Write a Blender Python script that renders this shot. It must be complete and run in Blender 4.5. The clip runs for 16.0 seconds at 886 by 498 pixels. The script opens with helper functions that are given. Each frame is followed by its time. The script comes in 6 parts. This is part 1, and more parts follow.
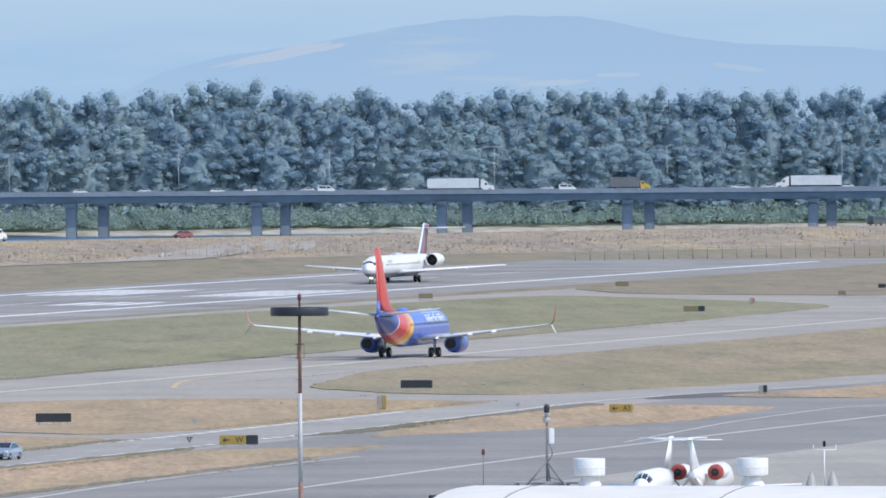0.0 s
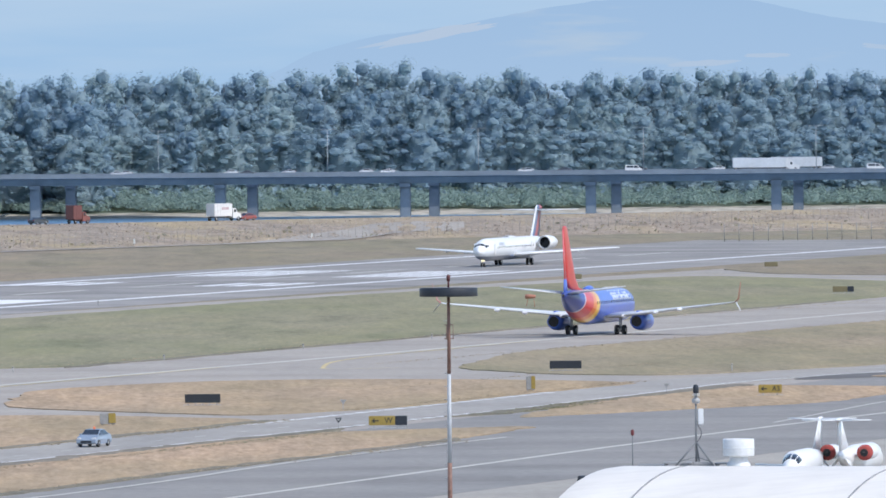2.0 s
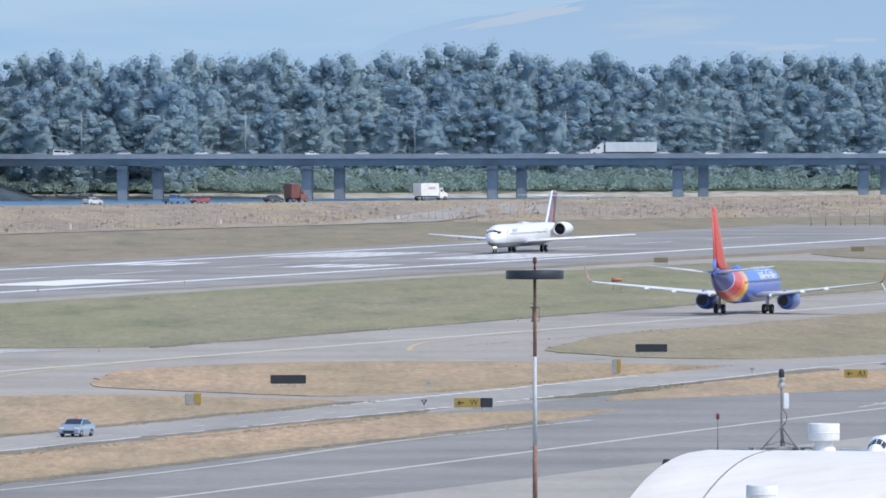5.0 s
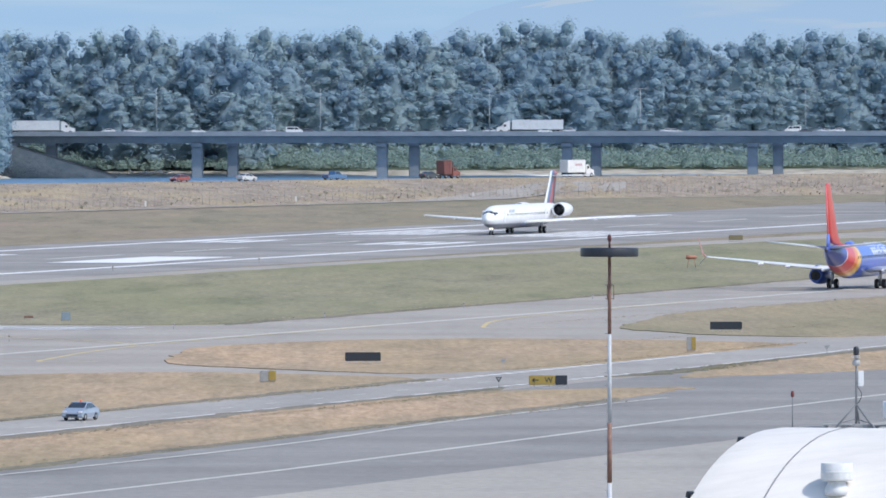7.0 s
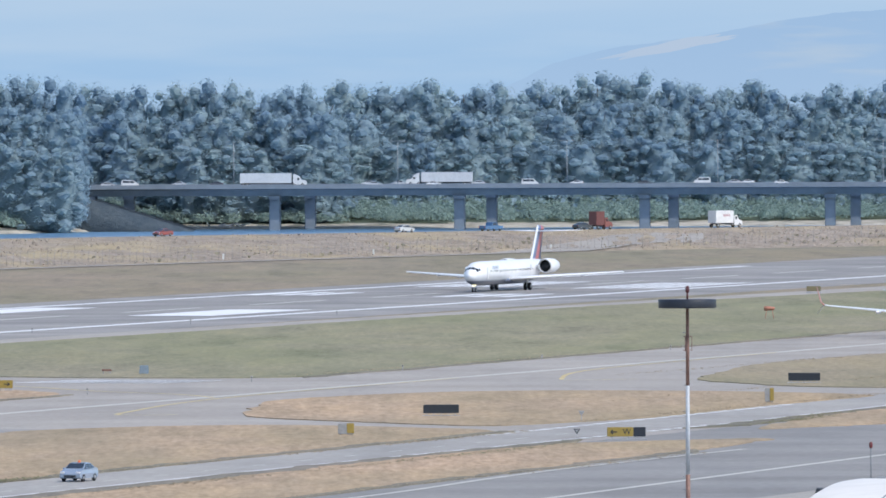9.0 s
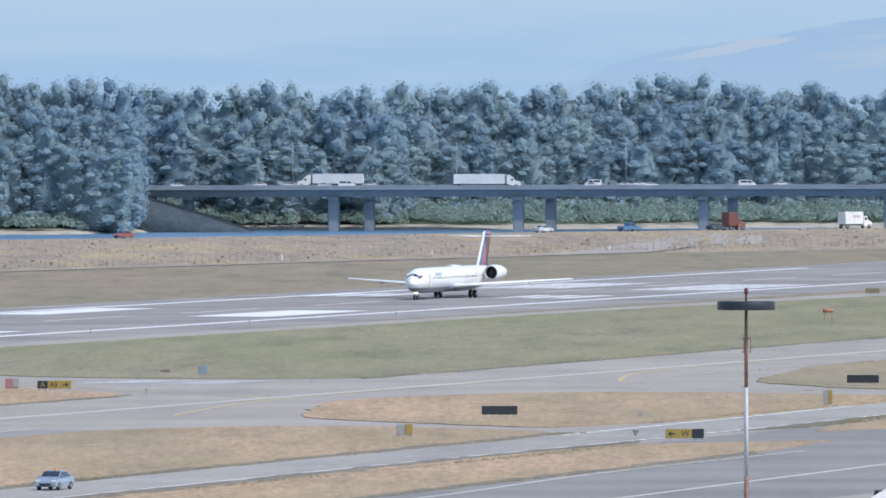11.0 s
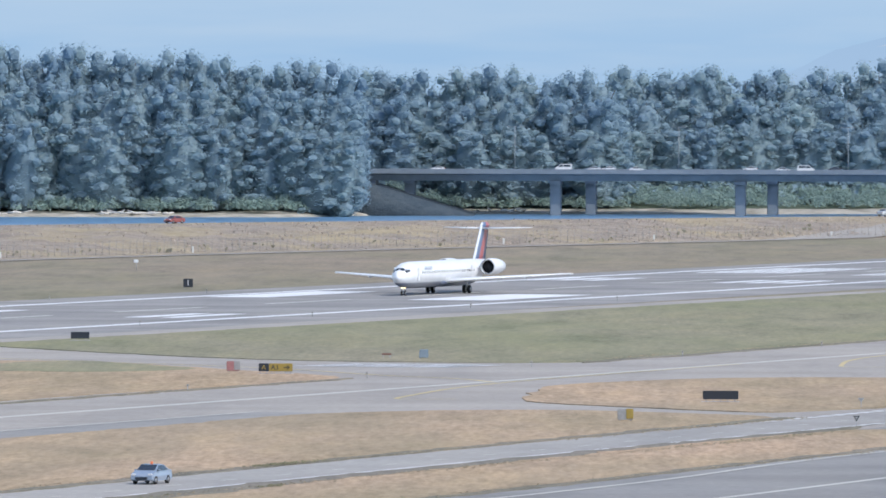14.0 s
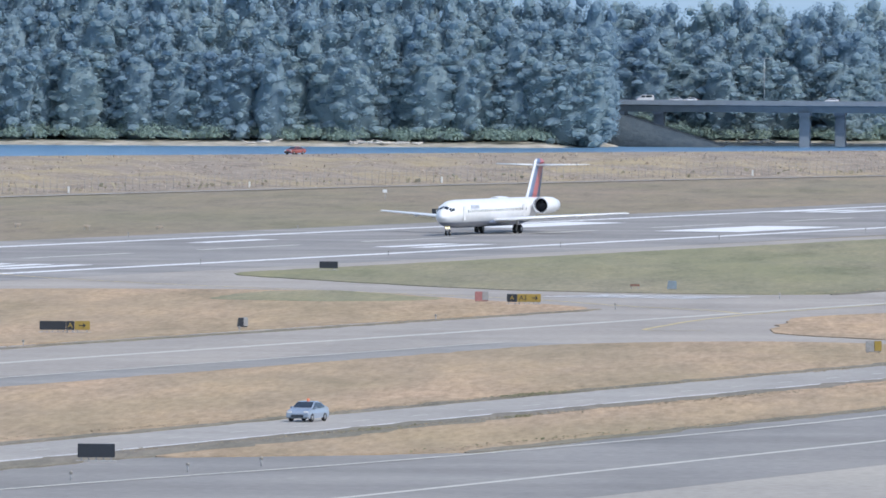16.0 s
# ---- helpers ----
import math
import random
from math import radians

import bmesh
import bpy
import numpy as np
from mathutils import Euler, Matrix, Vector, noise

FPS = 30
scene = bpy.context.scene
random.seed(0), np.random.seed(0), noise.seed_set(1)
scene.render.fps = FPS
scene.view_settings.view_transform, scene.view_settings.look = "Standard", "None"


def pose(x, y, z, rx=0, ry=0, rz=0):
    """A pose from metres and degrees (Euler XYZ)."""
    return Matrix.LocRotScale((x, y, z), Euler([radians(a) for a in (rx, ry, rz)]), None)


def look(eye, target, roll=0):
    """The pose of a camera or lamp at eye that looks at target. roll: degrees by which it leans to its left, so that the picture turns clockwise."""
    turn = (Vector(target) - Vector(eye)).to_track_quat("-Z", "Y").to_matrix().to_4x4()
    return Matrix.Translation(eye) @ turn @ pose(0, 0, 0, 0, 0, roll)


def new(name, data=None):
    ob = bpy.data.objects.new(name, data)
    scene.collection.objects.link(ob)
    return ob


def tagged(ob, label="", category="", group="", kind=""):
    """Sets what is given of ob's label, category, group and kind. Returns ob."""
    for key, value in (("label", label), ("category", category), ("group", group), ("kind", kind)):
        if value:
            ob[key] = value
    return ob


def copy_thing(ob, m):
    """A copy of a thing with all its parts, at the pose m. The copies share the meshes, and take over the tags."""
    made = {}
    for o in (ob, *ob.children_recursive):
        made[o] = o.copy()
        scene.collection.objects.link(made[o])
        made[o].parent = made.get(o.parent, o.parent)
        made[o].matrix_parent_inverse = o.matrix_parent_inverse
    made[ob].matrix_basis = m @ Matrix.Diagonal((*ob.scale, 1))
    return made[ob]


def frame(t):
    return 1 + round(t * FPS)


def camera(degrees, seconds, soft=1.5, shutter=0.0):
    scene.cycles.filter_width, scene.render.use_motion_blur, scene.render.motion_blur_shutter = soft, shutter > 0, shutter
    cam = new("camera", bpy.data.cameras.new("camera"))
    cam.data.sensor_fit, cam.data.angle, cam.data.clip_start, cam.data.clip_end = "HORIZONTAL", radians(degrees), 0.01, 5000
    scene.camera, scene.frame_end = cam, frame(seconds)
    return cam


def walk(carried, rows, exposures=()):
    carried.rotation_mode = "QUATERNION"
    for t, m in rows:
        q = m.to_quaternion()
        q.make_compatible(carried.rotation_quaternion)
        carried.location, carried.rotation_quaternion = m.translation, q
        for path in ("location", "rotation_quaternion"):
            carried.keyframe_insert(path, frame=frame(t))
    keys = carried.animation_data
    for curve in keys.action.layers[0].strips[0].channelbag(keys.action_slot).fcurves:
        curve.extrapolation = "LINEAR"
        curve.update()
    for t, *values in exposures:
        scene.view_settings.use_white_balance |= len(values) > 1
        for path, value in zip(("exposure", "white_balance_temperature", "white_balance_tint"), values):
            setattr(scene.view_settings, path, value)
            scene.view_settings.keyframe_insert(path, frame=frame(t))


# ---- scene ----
# ---- camera: it stands on a roof, 26.5 m over the airfield, and pans with a long lens ----
EYE = (0, 0, 26.5)
FOCAL = 20000.0
cam = camera(4.4896, 16.0, soft=1.7)


def aim(u, v, roll):
    """The pose that looks u and v lens units right of and below the first view; roll in milliradians, level at 0."""
    az, el = (812 + u) / FOCAL, -(226 + v) / FOCAL
    return look(EYE, (1000 * math.sin(az) * math.cos(el), 1000 * math.cos(az) * math.cos(el), EYE[2] + 1000 * math.sin(el)), math.degrees(roll / 1000))


walk(cam, [
    (0.0, aim(1.9, -0.4, -7.33)), (0.5, aim(49.7, -16.1, -3.78)), (1.0, aim(-65.1, 24.7, 4.44)), (1.5, aim(-196.7, 27.8, -6.27)),
    (2.0, aim(-262.0, 31.9, -8.23)), (2.5, aim(-271.7, 25.6, -11.5)), (3.0, aim(-239.9, 71.1, -8.76)), (3.5, aim(-255.7, 73.3, -5.61)),
    (4.0, aim(-284.6, 53.6, 2.7)), (4.5, aim(-360.5, 54.5, 0.35)), (6.8, aim(-531.2, 108.7, -0.9)), (7.0, aim(-547.6, 102.4, -0.97)),
    (7.5, aim(-571.7, 19.0, 2.57)), (8.0, aim(-601.0, 18.9, -1.98)), (8.5, aim(-657.3, 14.1, -3.73)), (10.8, aim(-767.2, 5.6, -2.3)),
    (11.0, aim(-789.1, 7.2, -2.13)), (11.5, aim(-844.2, 6.1, -4.76)), (12.0, aim(-924.7, 8.7, -3.67)), (12.5, aim(-1031.5, 16.1, 0.24)),
    (13.0, aim(-1081.2, 21.5, -0.78)), (13.5, aim(-1133.9, 26.6, -2.9)), (14.0, aim(-1181.4, 35.4, 1.94)), (14.5, aim(-1270.6, 104.3, 3.44)),
    (15.0, aim(-1389.6, 164.3, 4.86)), (15.5, aim(-1483.6, 180.6, 5.36)), (16.0, aim(-1620.9, 159.8, 6.53)),
], exposures=[(0.0, 0.42, 6350, 10), (16.0, 0.42, 6350, 10)])

# ---- world, sun, exposure ----
SUN_ELEVATION, SUN_AZIMUTH = 51.0, 126.0      # azimuth clockwise from +y
world = bpy.data.worlds.new("world")
scene.world = world
world.use_nodes = True
wn = world.node_tree
sky = wn.nodes.new("ShaderNodeTexSky")
sky.sky_type = "NISHITA"
sky.sun_disc = False
sky.sun_elevation, sky.sun_rotation = radians(SUN_ELEVATION), radians(SUN_AZIMUTH)
sky.dust_density, sky.ozone_density = 1.0, 2.0
wn.links.new(sky.outputs[0], wn.nodes["Background"].inputs[0])
wn.nodes["Background"].inputs[1].default_value = 0.15
sun = new("sun", bpy.data.lights.new("sun", "SUN"))
sun.data.energy, sun.data.angle, sun.data.color = 2.3, radians(0.53), (1.0, 0.95, 0.88)
_a, _e = radians(SUN_AZIMUTH), radians(SUN_ELEVATION)
sun.matrix_world = look((400 * math.sin(_a), 400 * math.cos(_a), 600), (0, 0, 600 - 400 * math.tan(_e)))


# ---- small tools ----
def mesh_of(name, bm, material=None, smooth=False):
    me = bpy.data.meshes.new(name)
    bm.normal_update()
    bm.to_mesh(me)
    bm.free()
    if material:
        for m in material if isinstance(material, (list, tuple)) else [material]:
            me.materials.append(m)
    if smooth:
        for p in me.polygons:
            p.use_smooth = True
    return me


def part(name, bm, material, parent=None, label="", smooth=False, at=None):
    ob = new(name, mesh_of(name, bm, material, smooth))
    ob.parent = parent
    if at is not None:
        ob.matrix_basis = at
    if label:
        tagged(ob, label)
    return ob


def shared(name, mesh, parent, at):
    ob = new(name, mesh)
    ob.parent = parent
    ob.matrix_basis = at
    return ob


def empty(name, label, category, group="", kind="", at=None):
    ob = new(name)
    ob.empty_display_size = 0.5
    if at is not None:
        ob.matrix_basis = at
    return tagged(ob, label, category, group, kind)


def box(bm, x0, x1, y0, y1, z0, z1, m=None, bevel=0.0, mat=0):
    made = bmesh.ops.create_cube(bm, size=1.0)["verts"]
    bmesh.ops.transform(bm, verts=made, matrix=Matrix.LocRotScale(((x0 + x1) / 2, (y0 + y1) / 2, (z0 + z1) / 2), None, (x1 - x0, y1 - y0, z1 - z0)))
    if bevel:
        edges = list({e for v in made for e in v.link_edges})
        made = [v for f in bmesh.ops.bevel(bm, geom=edges, offset=bevel, segments=2, affect="EDGES")["faces"] for v in f.verts]
        made = list({v for v in made})
        made = list({v for w in made for f in w.link_faces for v in f.verts})
    if m is not None:
        bmesh.ops.transform(bm, verts=made, matrix=m)
    if mat:
        for f in {f for v in made for f in v.link_faces}:
            f.material_index = mat
    return bm


def rod(bm, a, b, r0, r1=None, n=10, mat=0):
    """A round bar from a to b."""
    a, b = Vector(a), Vector(b)
    r1 = r0 if r1 is None else r1
    q = (b - a).to_track_quat("Z", "Y").to_matrix()
    rings = []
    for c, r in ((a, r0), (b, r1)):
        rings.append([bm.verts.new(c + q @ Vector((r * math.cos(k * math.tau / n), r * math.sin(k * math.tau / n), 0))) for k in range(n)])
    for k in range(n):
        f = bm.faces.new((rings[0][k], rings[0][(k + 1) % n], rings[1][(k + 1) % n], rings[1][k]))
        f.material_index, f.smooth = mat, True
    for ring in (rings[0][::-1], rings[1]):
        f = bm.faces.new(ring)
        f.material_index = mat
    return bm


def loft(bm, rings, mat=0, caps=True, closed=True):
    """Skins rings of points (equal counts)."""
    made = [[bm.verts.new(p) for p in ring] for ring in rings]
    n = len(made[0])
    for a, b in zip(made, made[1:]):
        for k in range(n if closed else n - 1):
            f = bm.faces.new((a[k], a[(k + 1) % n], b[(k + 1) % n], b[k]))
            f.material_index, f.smooth = mat, True
    if caps:
        bm.faces.new(made[0][::-1]).material_index = mat
        bm.faces.new(made[-1]).material_index = mat
    bmesh.ops.recalc_face_normals(bm, faces=bm.faces)
    return bm


def lathe(bm, profile, axis="Z", n=20, mat=0, at=(0, 0, 0), caps=True):
    """Turns a profile of (radius, height) round an axis."""
    rings = []
    for r, h in profile:
        ring = []
        for k in range(n):
            c, s = r * math.cos(k * math.tau / n), r * math.sin(k * math.tau / n)
            p = (c, s, h) if axis == "Z" else (h, c, s) if axis == "X" else (s, h, c)
            ring.append(Vector(p) + Vector(at))
        rings.append(ring)
    return loft(bm, rings, mat, caps)


# the airfield's own frame: s along the runway, n across it (n negative: farther from the terminal)
FIELD = radians(17.7)


def xy(s, n):
    return (s * math.sin(FIELD) + n * math.cos(FIELD), s * math.cos(FIELD) - n * math.sin(FIELD))


def field(s, n, z=0.0, turn=0.0):
    """A pose at (s, n) whose +x runs along the runway, away from the camera; turn: degrees anticlockwise."""
    x, y = xy(s, n)
    return pose(x, y, z, 0, 0, 90 - 17.7 + turn)


def polar(u, d, z=0.0):
    """A place at lens units u right of the first view's left edge and d metres away."""
    a = (u + 28) / FOCAL
    return Vector((d * math.sin(a), d * math.cos(a), z))


# ---- materials ----
class Mat:
    """A node material in metres of object space."""

    def __init__(self, name, rough=0.8, metal=0.0, spec=0.5):
        self.m = bpy.data.materials.new(name)
        self.m.use_nodes = True
        self.t = self.m.node_tree
        self.b = self.t.nodes["Principled BSDF"]
        self.b.inputs["Roughness"].default_value = rough
        self.b.inputs["Metallic"].default_value = metal
        self.b.inputs["Specular IOR Level"].default_value = spec
        self.co = self.t.nodes.new("ShaderNodeTexCoord").outputs["Object"]

    def link(self, a, b):
        self.t.links.new(a, b)

    def noise(self, scale, detail=4.0, stretch=(1, 1, 1), rot=0.0, rough=0.6):
        mp = self.t.nodes.new("ShaderNodeMapping")
        mp.inputs["Scale"].default_value = stretch
        mp.inputs["Rotation"].default_value = (0, 0, rot)
        self.link(self.co, mp.inputs[0])
        n = self.t.nodes.new("ShaderNodeTexNoise")
        n.inputs["Scale"].default_value, n.inputs["Detail"].default_value, n.inputs["Roughness"].default_value = scale, detail, rough
        self.link(mp.outputs[0], n.inputs["Vector"])
        return n.outputs[0]

    def ramp(self, fac, stops):
        r = self.t.nodes.new("ShaderNodeValToRGB")
        el = r.color_ramp.elements
        while len(el) < len(stops):
            el.new(0.5)
        for e, (p, c) in zip(el, stops):
            e.position, e.color = p, (*c, 1) if len(c) == 3 else c
        self.link(fac, r.inputs[0])
        return r.outputs[0]

    def mix(self, fac, a, b, mode="MIX"):
        x = self.t.nodes.new("ShaderNodeMix")
        x.data_type, x.blend_type = "RGBA", mode
        for v, k in ((fac, 0), (a, 6), (b, 7)):
            if isinstance(v, (int, float)):
                x.inputs[k].default_value = v
            elif isinstance(v, tuple):
                x.inputs[k].default_value = (*v, 1)
            else:
                self.link(v, x.inputs[k])
        return x.outputs[2]

    def color(self, c):
        if isinstance(c, tuple):
            self.b.inputs["Base Color"].default_value = (*c, 1)
        else:
            self.link(c, self.b.inputs["Base Color"])
        return self

    def bump(self, fac, dist, strength=0.6):
        n = self.t.nodes.new("ShaderNodeBump")
        n.inputs["Distance"].default_value, n.inputs["Strength"].default_value = dist, strength
        self.link(fac, n.inputs["Height"])
        self.link(n.outputs[0], self.b.inputs["Normal"])
        return self


def ground_cover(name, dark, mid, light, green, amount, big=0.02):
    m = Mat(name, 0.95, spec=0.1)
    base = m.ramp(m.noise(1.5, 8, (1, 0.12, 1), 0.0, 0.78), [(0.3, dark), (0.5, mid), (0.7, light)])
    patch = m.ramp(m.noise(big, 6, (1, 0.3, 1), -0.3), [(0.5 - amount * 0.25, (0, 0, 0)), (0.75 - amount * 0.25, (1, 1, 1))])
    c = m.mix(patch, base, m.mix(0.55, base, green))
    worn = m.ramp(m.noise(0.11, 7, (1, 0.14, 1), 0.0, 0.7), [(0.32, (0.74, 0.76, 0.75)), (0.48, (0.94, 0.94, 0.94)), (0.66, (1.07, 1.04, 0.99))])
    c = m.mix(1.0, c, worn, "MULTIPLY")
    sweep = m.ramp(m.noise(0.3, 9, (1, 0.11, 1), 0.0, 0.8), [(0.30, (0.80, 0.81, 0.81)), (0.47, (0.97, 0.97, 0.97)), (0.66, (1.10, 1.08, 1.05))])
    tint = m.ramp(m.noise(0.05, 5, (1, 0.25, 1), -0.1), [(0.42, (1, 1, 1)), (0.62, (0.94, 0.96, 0.91))])
    c = m.mix(1.0, m.mix(1.0, c, sweep, "MULTIPLY"), tint, "MULTIPLY")
    m.color(c)
    return m.bump(m.noise(3.0, 6), 0.15, 0.8).m


def pavement(name, c, stain=0.8, joint=0.0, tone=(1, 1, 1)):
    m = Mat(name, 0.85, spec=0.25)
    k = m.ramp(m.noise(0.05, 6, (0.5, 1.1, 1), -FIELD), [(0.3, (stain, stain, stain)), (0.6, (1, 1, 1)), (0.8, (1.12, 1.12, 1.1))])
    g = m.ramp(m.noise(1.3, 6), [(0.25, tuple(0.8 * v for v in c)), (0.75, tuple(min(1.0, 1.15 * v) for v in c))])
    wear = m.ramp(m.noise(0.07, 8, (1, 0.14, 1), 0.05, 0.7), [(0.32, (0.86, 0.87, 0.88)), (0.5, (1, 1, 1)), (0.7, (1.06, 1.05, 1.03))])
    m.color(m.mix(1.0, m.mix(1.0, g, k, "MULTIPLY"), wear, "MULTIPLY"))
    return m.bump(m.noise(8.0, 5), 0.02, 0.5).m


def paint(name, c, rough=0.5, wear=0.25, scale=1.0, metal=0.0):
    m = Mat(name, rough, metal)
    lo = tuple(v * (1 - wear) for v in c)
    a = m.ramp(m.noise(3.0 * scale, 6), [(0.3, lo), (0.62, c)])
    b = m.ramp(m.noise(0.5 * scale, 4), [(0.3, (0.9, 0.9, 0.9)), (0.6, (1, 1, 1))])
    m.color(m.mix(1.0, a, b, "MULTIPLY"))
    return m.bump(m.noise(20.0 * scale, 4), 0.004, 0.3).m


DRY = ground_cover("dry_grass", (0.305, 0.222, 0.15), (0.485, 0.352, 0.246), (0.62, 0.462, 0.335), (0.30, 0.265, 0.185), 0.55)
GREEN = ground_cover("mown_grass", (0.225, 0.205, 0.15), (0.30, 0.272, 0.195), (0.385, 0.345, 0.255), (0.245, 0.258, 0.15), 0.62, 0.022)
DULL = ground_cover("dull_grass", (0.245, 0.195, 0.145), (0.37, 0.30, 0.222), (0.47, 0.385, 0.285), (0.26, 0.25, 0.16), 0.6)
VERGE = ground_cover("verge_grass", (0.235, 0.195, 0.15), (0.30, 0.25, 0.195), (0.36, 0.30, 0.235), (0.25, 0.24, 0.17), 0.5, 0.012)
CONCRETE = pavement("taxiway_concrete", (0.385, 0.35, 0.312), 0.82)
RUNWAY = pavement("runway_asphalt", (0.32, 0.305, 0.29), 0.66)
ASPHALT = pavement("dark_asphalt", (0.288, 0.276, 0.262), 0.75)
ROADTOP = pavement("road_asphalt", (0.375, 0.353, 0.325), 0.85)
APRON = pavement("apron_concrete", (0.40, 0.372, 0.33), 0.85)
WHITE_LINE = paint("white_marking", (0.80, 0.80, 0.80), 0.7, 0.12, 0.3)
YELLOW_LINE = paint("yellow_marking", (0.62, 0.50, 0.25), 0.7, 0.3, 0.3)
FADED_LINE = paint("faded_marking", (0.60, 0.58, 0.52), 0.75, 0.3, 0.4)
# ---- ground: one sheet from under the camera to the far shore and beyond ----
def near_view(u):
    return max(-2600.0, min(3200.0, u))


def levee_foot(u):
    u = near_view(u)
    return 2136 + 0.215 * min(u, 250.0) + 0.12 * max(0.0, u - 250.0)


def levee_crest(u):
    u = near_view(u)
    return 2212 + 0.125 * u


def far_shore(u):
    u = near_view(u)
    k = min(1.0, max(0.0, (u + 700) / 350.0))
    return 3345 + 110 * k * k * (3 - 2 * k) + max(0.0, u) * 0.07


def ground_height(u, d):
    if abs(u) > 11000:
        return 0.0
    foot, crest, shore = levee_foot(u), levee_crest(u), far_shore(u)
    rough = noise.noise(Vector((d * 0.03, u * 0.011, 0))) + 0.5 * noise.noise(Vector((d * 0.09, u * 0.04, 5)))
    if d < foot:
        return 0.0
    if d < crest:
        k = (d - foot) / (crest - foot)
        return 3.6 * k ** 0.8 + 0.95 * rough * min(1.0, 4 * k * (1 - k) + 0.05)
    if d < crest + 14:
        return 3.6
    if d < crest + 70:
        return 3.6 - 14.0 * (d - crest - 14) / 56
    if d < shore - 12:
        return -10.4
    if d < shore + 8:
        return -10.4 + 2.9 * (d - shore + 12) / 20
    return min(-7.5 + 0.05 * (d - shore - 8) + 0.5 * max(0.0, rough), -4.0)


def ground_sheet():
    us = [-28 - math.pi * FOCAL + math.tau * FOCAL * k / 40 for k in range(17)] + [-9000, -6000, -4000, -3000] + [-2400 + 22 * i for i in range(228)] + [3000, 4500, 7000, 10000] + [-28 + math.pi * FOCAL * (0.2 + 0.05 * k) for k in range(17)]
    bm = bmesh.new()
    grid, u_of = [], {}
    for u in us:
        foot, crest, shore = levee_foot(u), levee_crest(u), far_shore(u)
        ds = [0.05, 200, 400, 800, 1300, 1600, foot - 40, foot - 12, foot]
        ds += [foot + (crest - foot) * k / 14 for k in range(1, 15)] + [crest + 14, crest + 40, crest + 70]
        ds += [2700, 3000, 3200, shore - 12, shore - 4, shore + 2] + [shore + 8 + 9 * k for k in range(22)] + [shore + 330, 4300, 4950]
        grid.append([bm.verts.new(polar(u, d, ground_height(u, d))) for d in ds])
        u_of[grid[-1][0]] = u
    for a, b in zip(grid, grid[1:]):
        for k in range(len(a) - 1):
            f = bm.faces.new((a[k], a[k + 1], b[k + 1], b[k]))
            f.smooth = True
            f.material_index = 0 if k < 8 or abs(u_of[a[0]]) > 10500 else 1 if k < 26 else 2 if k < 34 else 3
    ob = part("ground", bm, [VERGE, BANK, SAND, LITTER])
    return tagged(ob, "dry grassy airfield ground with a rough levee and river shore", "ground", kind="structure")


def bank_material():
    m = Mat("rough_bank", 0.95, spec=0.1)
    a = m.ramp(m.noise(0.25, 8, (1, 1, 1), rough=0.7), [(0.3, (0.21, 0.175, 0.145)), (0.5, (0.33, 0.28, 0.23)), (0.7, (0.43, 0.36, 0.295))])
    p = m.ramp(m.noise(0.03, 5), [(0.45, (0, 0, 0)), (0.65, (1, 1, 1))])
    m.color(m.mix(p, a, m.mix(0.5, a, (0.50, 0.40, 0.22))))
    return m.bump(m.noise(0.6, 8), 0.9, 1.0).m


def sand_material():
    m = Mat("shore_sand", 0.95, spec=0.1)
    m.color(m.ramp(m.noise(0.15, 8), [(0.3, (0.22, 0.21, 0.17)), (0.5, (0.40, 0.37, 0.31)), (0.7, (0.52, 0.48, 0.41))]))
    return m.bump(m.noise(0.8, 6), 0.4, 0.8).m


def litter_material():
    m = Mat("wood_floor", 0.95, spec=0.1)
    m.color(m.ramp(m.noise(0.2, 7), [(0.3, (0.07, 0.10, 0.08)), (0.7, (0.16, 0.19, 0.13))]))
    return m.bump(m.noise(0.5, 6), 0.6, 0.8).m


BANK, SAND, LITTER = bank_material(), sand_material(), litter_material()
ground_sheet()


def water():
    m = Mat("river_water", 0.28, spec=0.5)
    m.color(m.ramp(m.noise(0.02, 4, (0.3, 2, 1)), [(0.3, (0.10, 0.21, 0.34)), (0.7, (0.14, 0.265, 0.40))]))
    m.bump(m.noise(0.5, 6, (1, 2.2, 1)), 0.25, 0.8)
    bm = bmesh.new()
    ring = [polar(-9000 + 1000 * i, 2080 if i < 8 else 2230 + 12 * i, -8) for i in range(20)] + [polar(10000 - 1000 * i, 3800, -8) for i in range(20)]
    bm.faces.new([bm.verts.new(p) for p in ring])
    tagged(part("water", bm, m.m), "calm blue river behind the levee", "river", kind="structure")


water()


def rounded(points, steps=7):
    """Corners (s, n, radius) to a smooth outline."""
    out = []
    k = len(points)
    for i, (s, n, r) in enumerate(points):
        p = Vector((s, n))
        a = Vector(points[i - 1][:2]) - p
        b = Vector(points[(i + 1) % k][:2]) - p
        if r <= 0:
            out.append(p)
            continue
        ca, cb = min(r, a.length * 0.49), min(r, b.length * 0.49)
        pa, pb = p + a.normalized() * ca, p + b.normalized() * cb
        for j in range(steps + 1):
            t = j / steps
            out.append(pa * (1 - t) ** 2 + p * 2 * t * (1 - t) + pb * t * t)
    return out


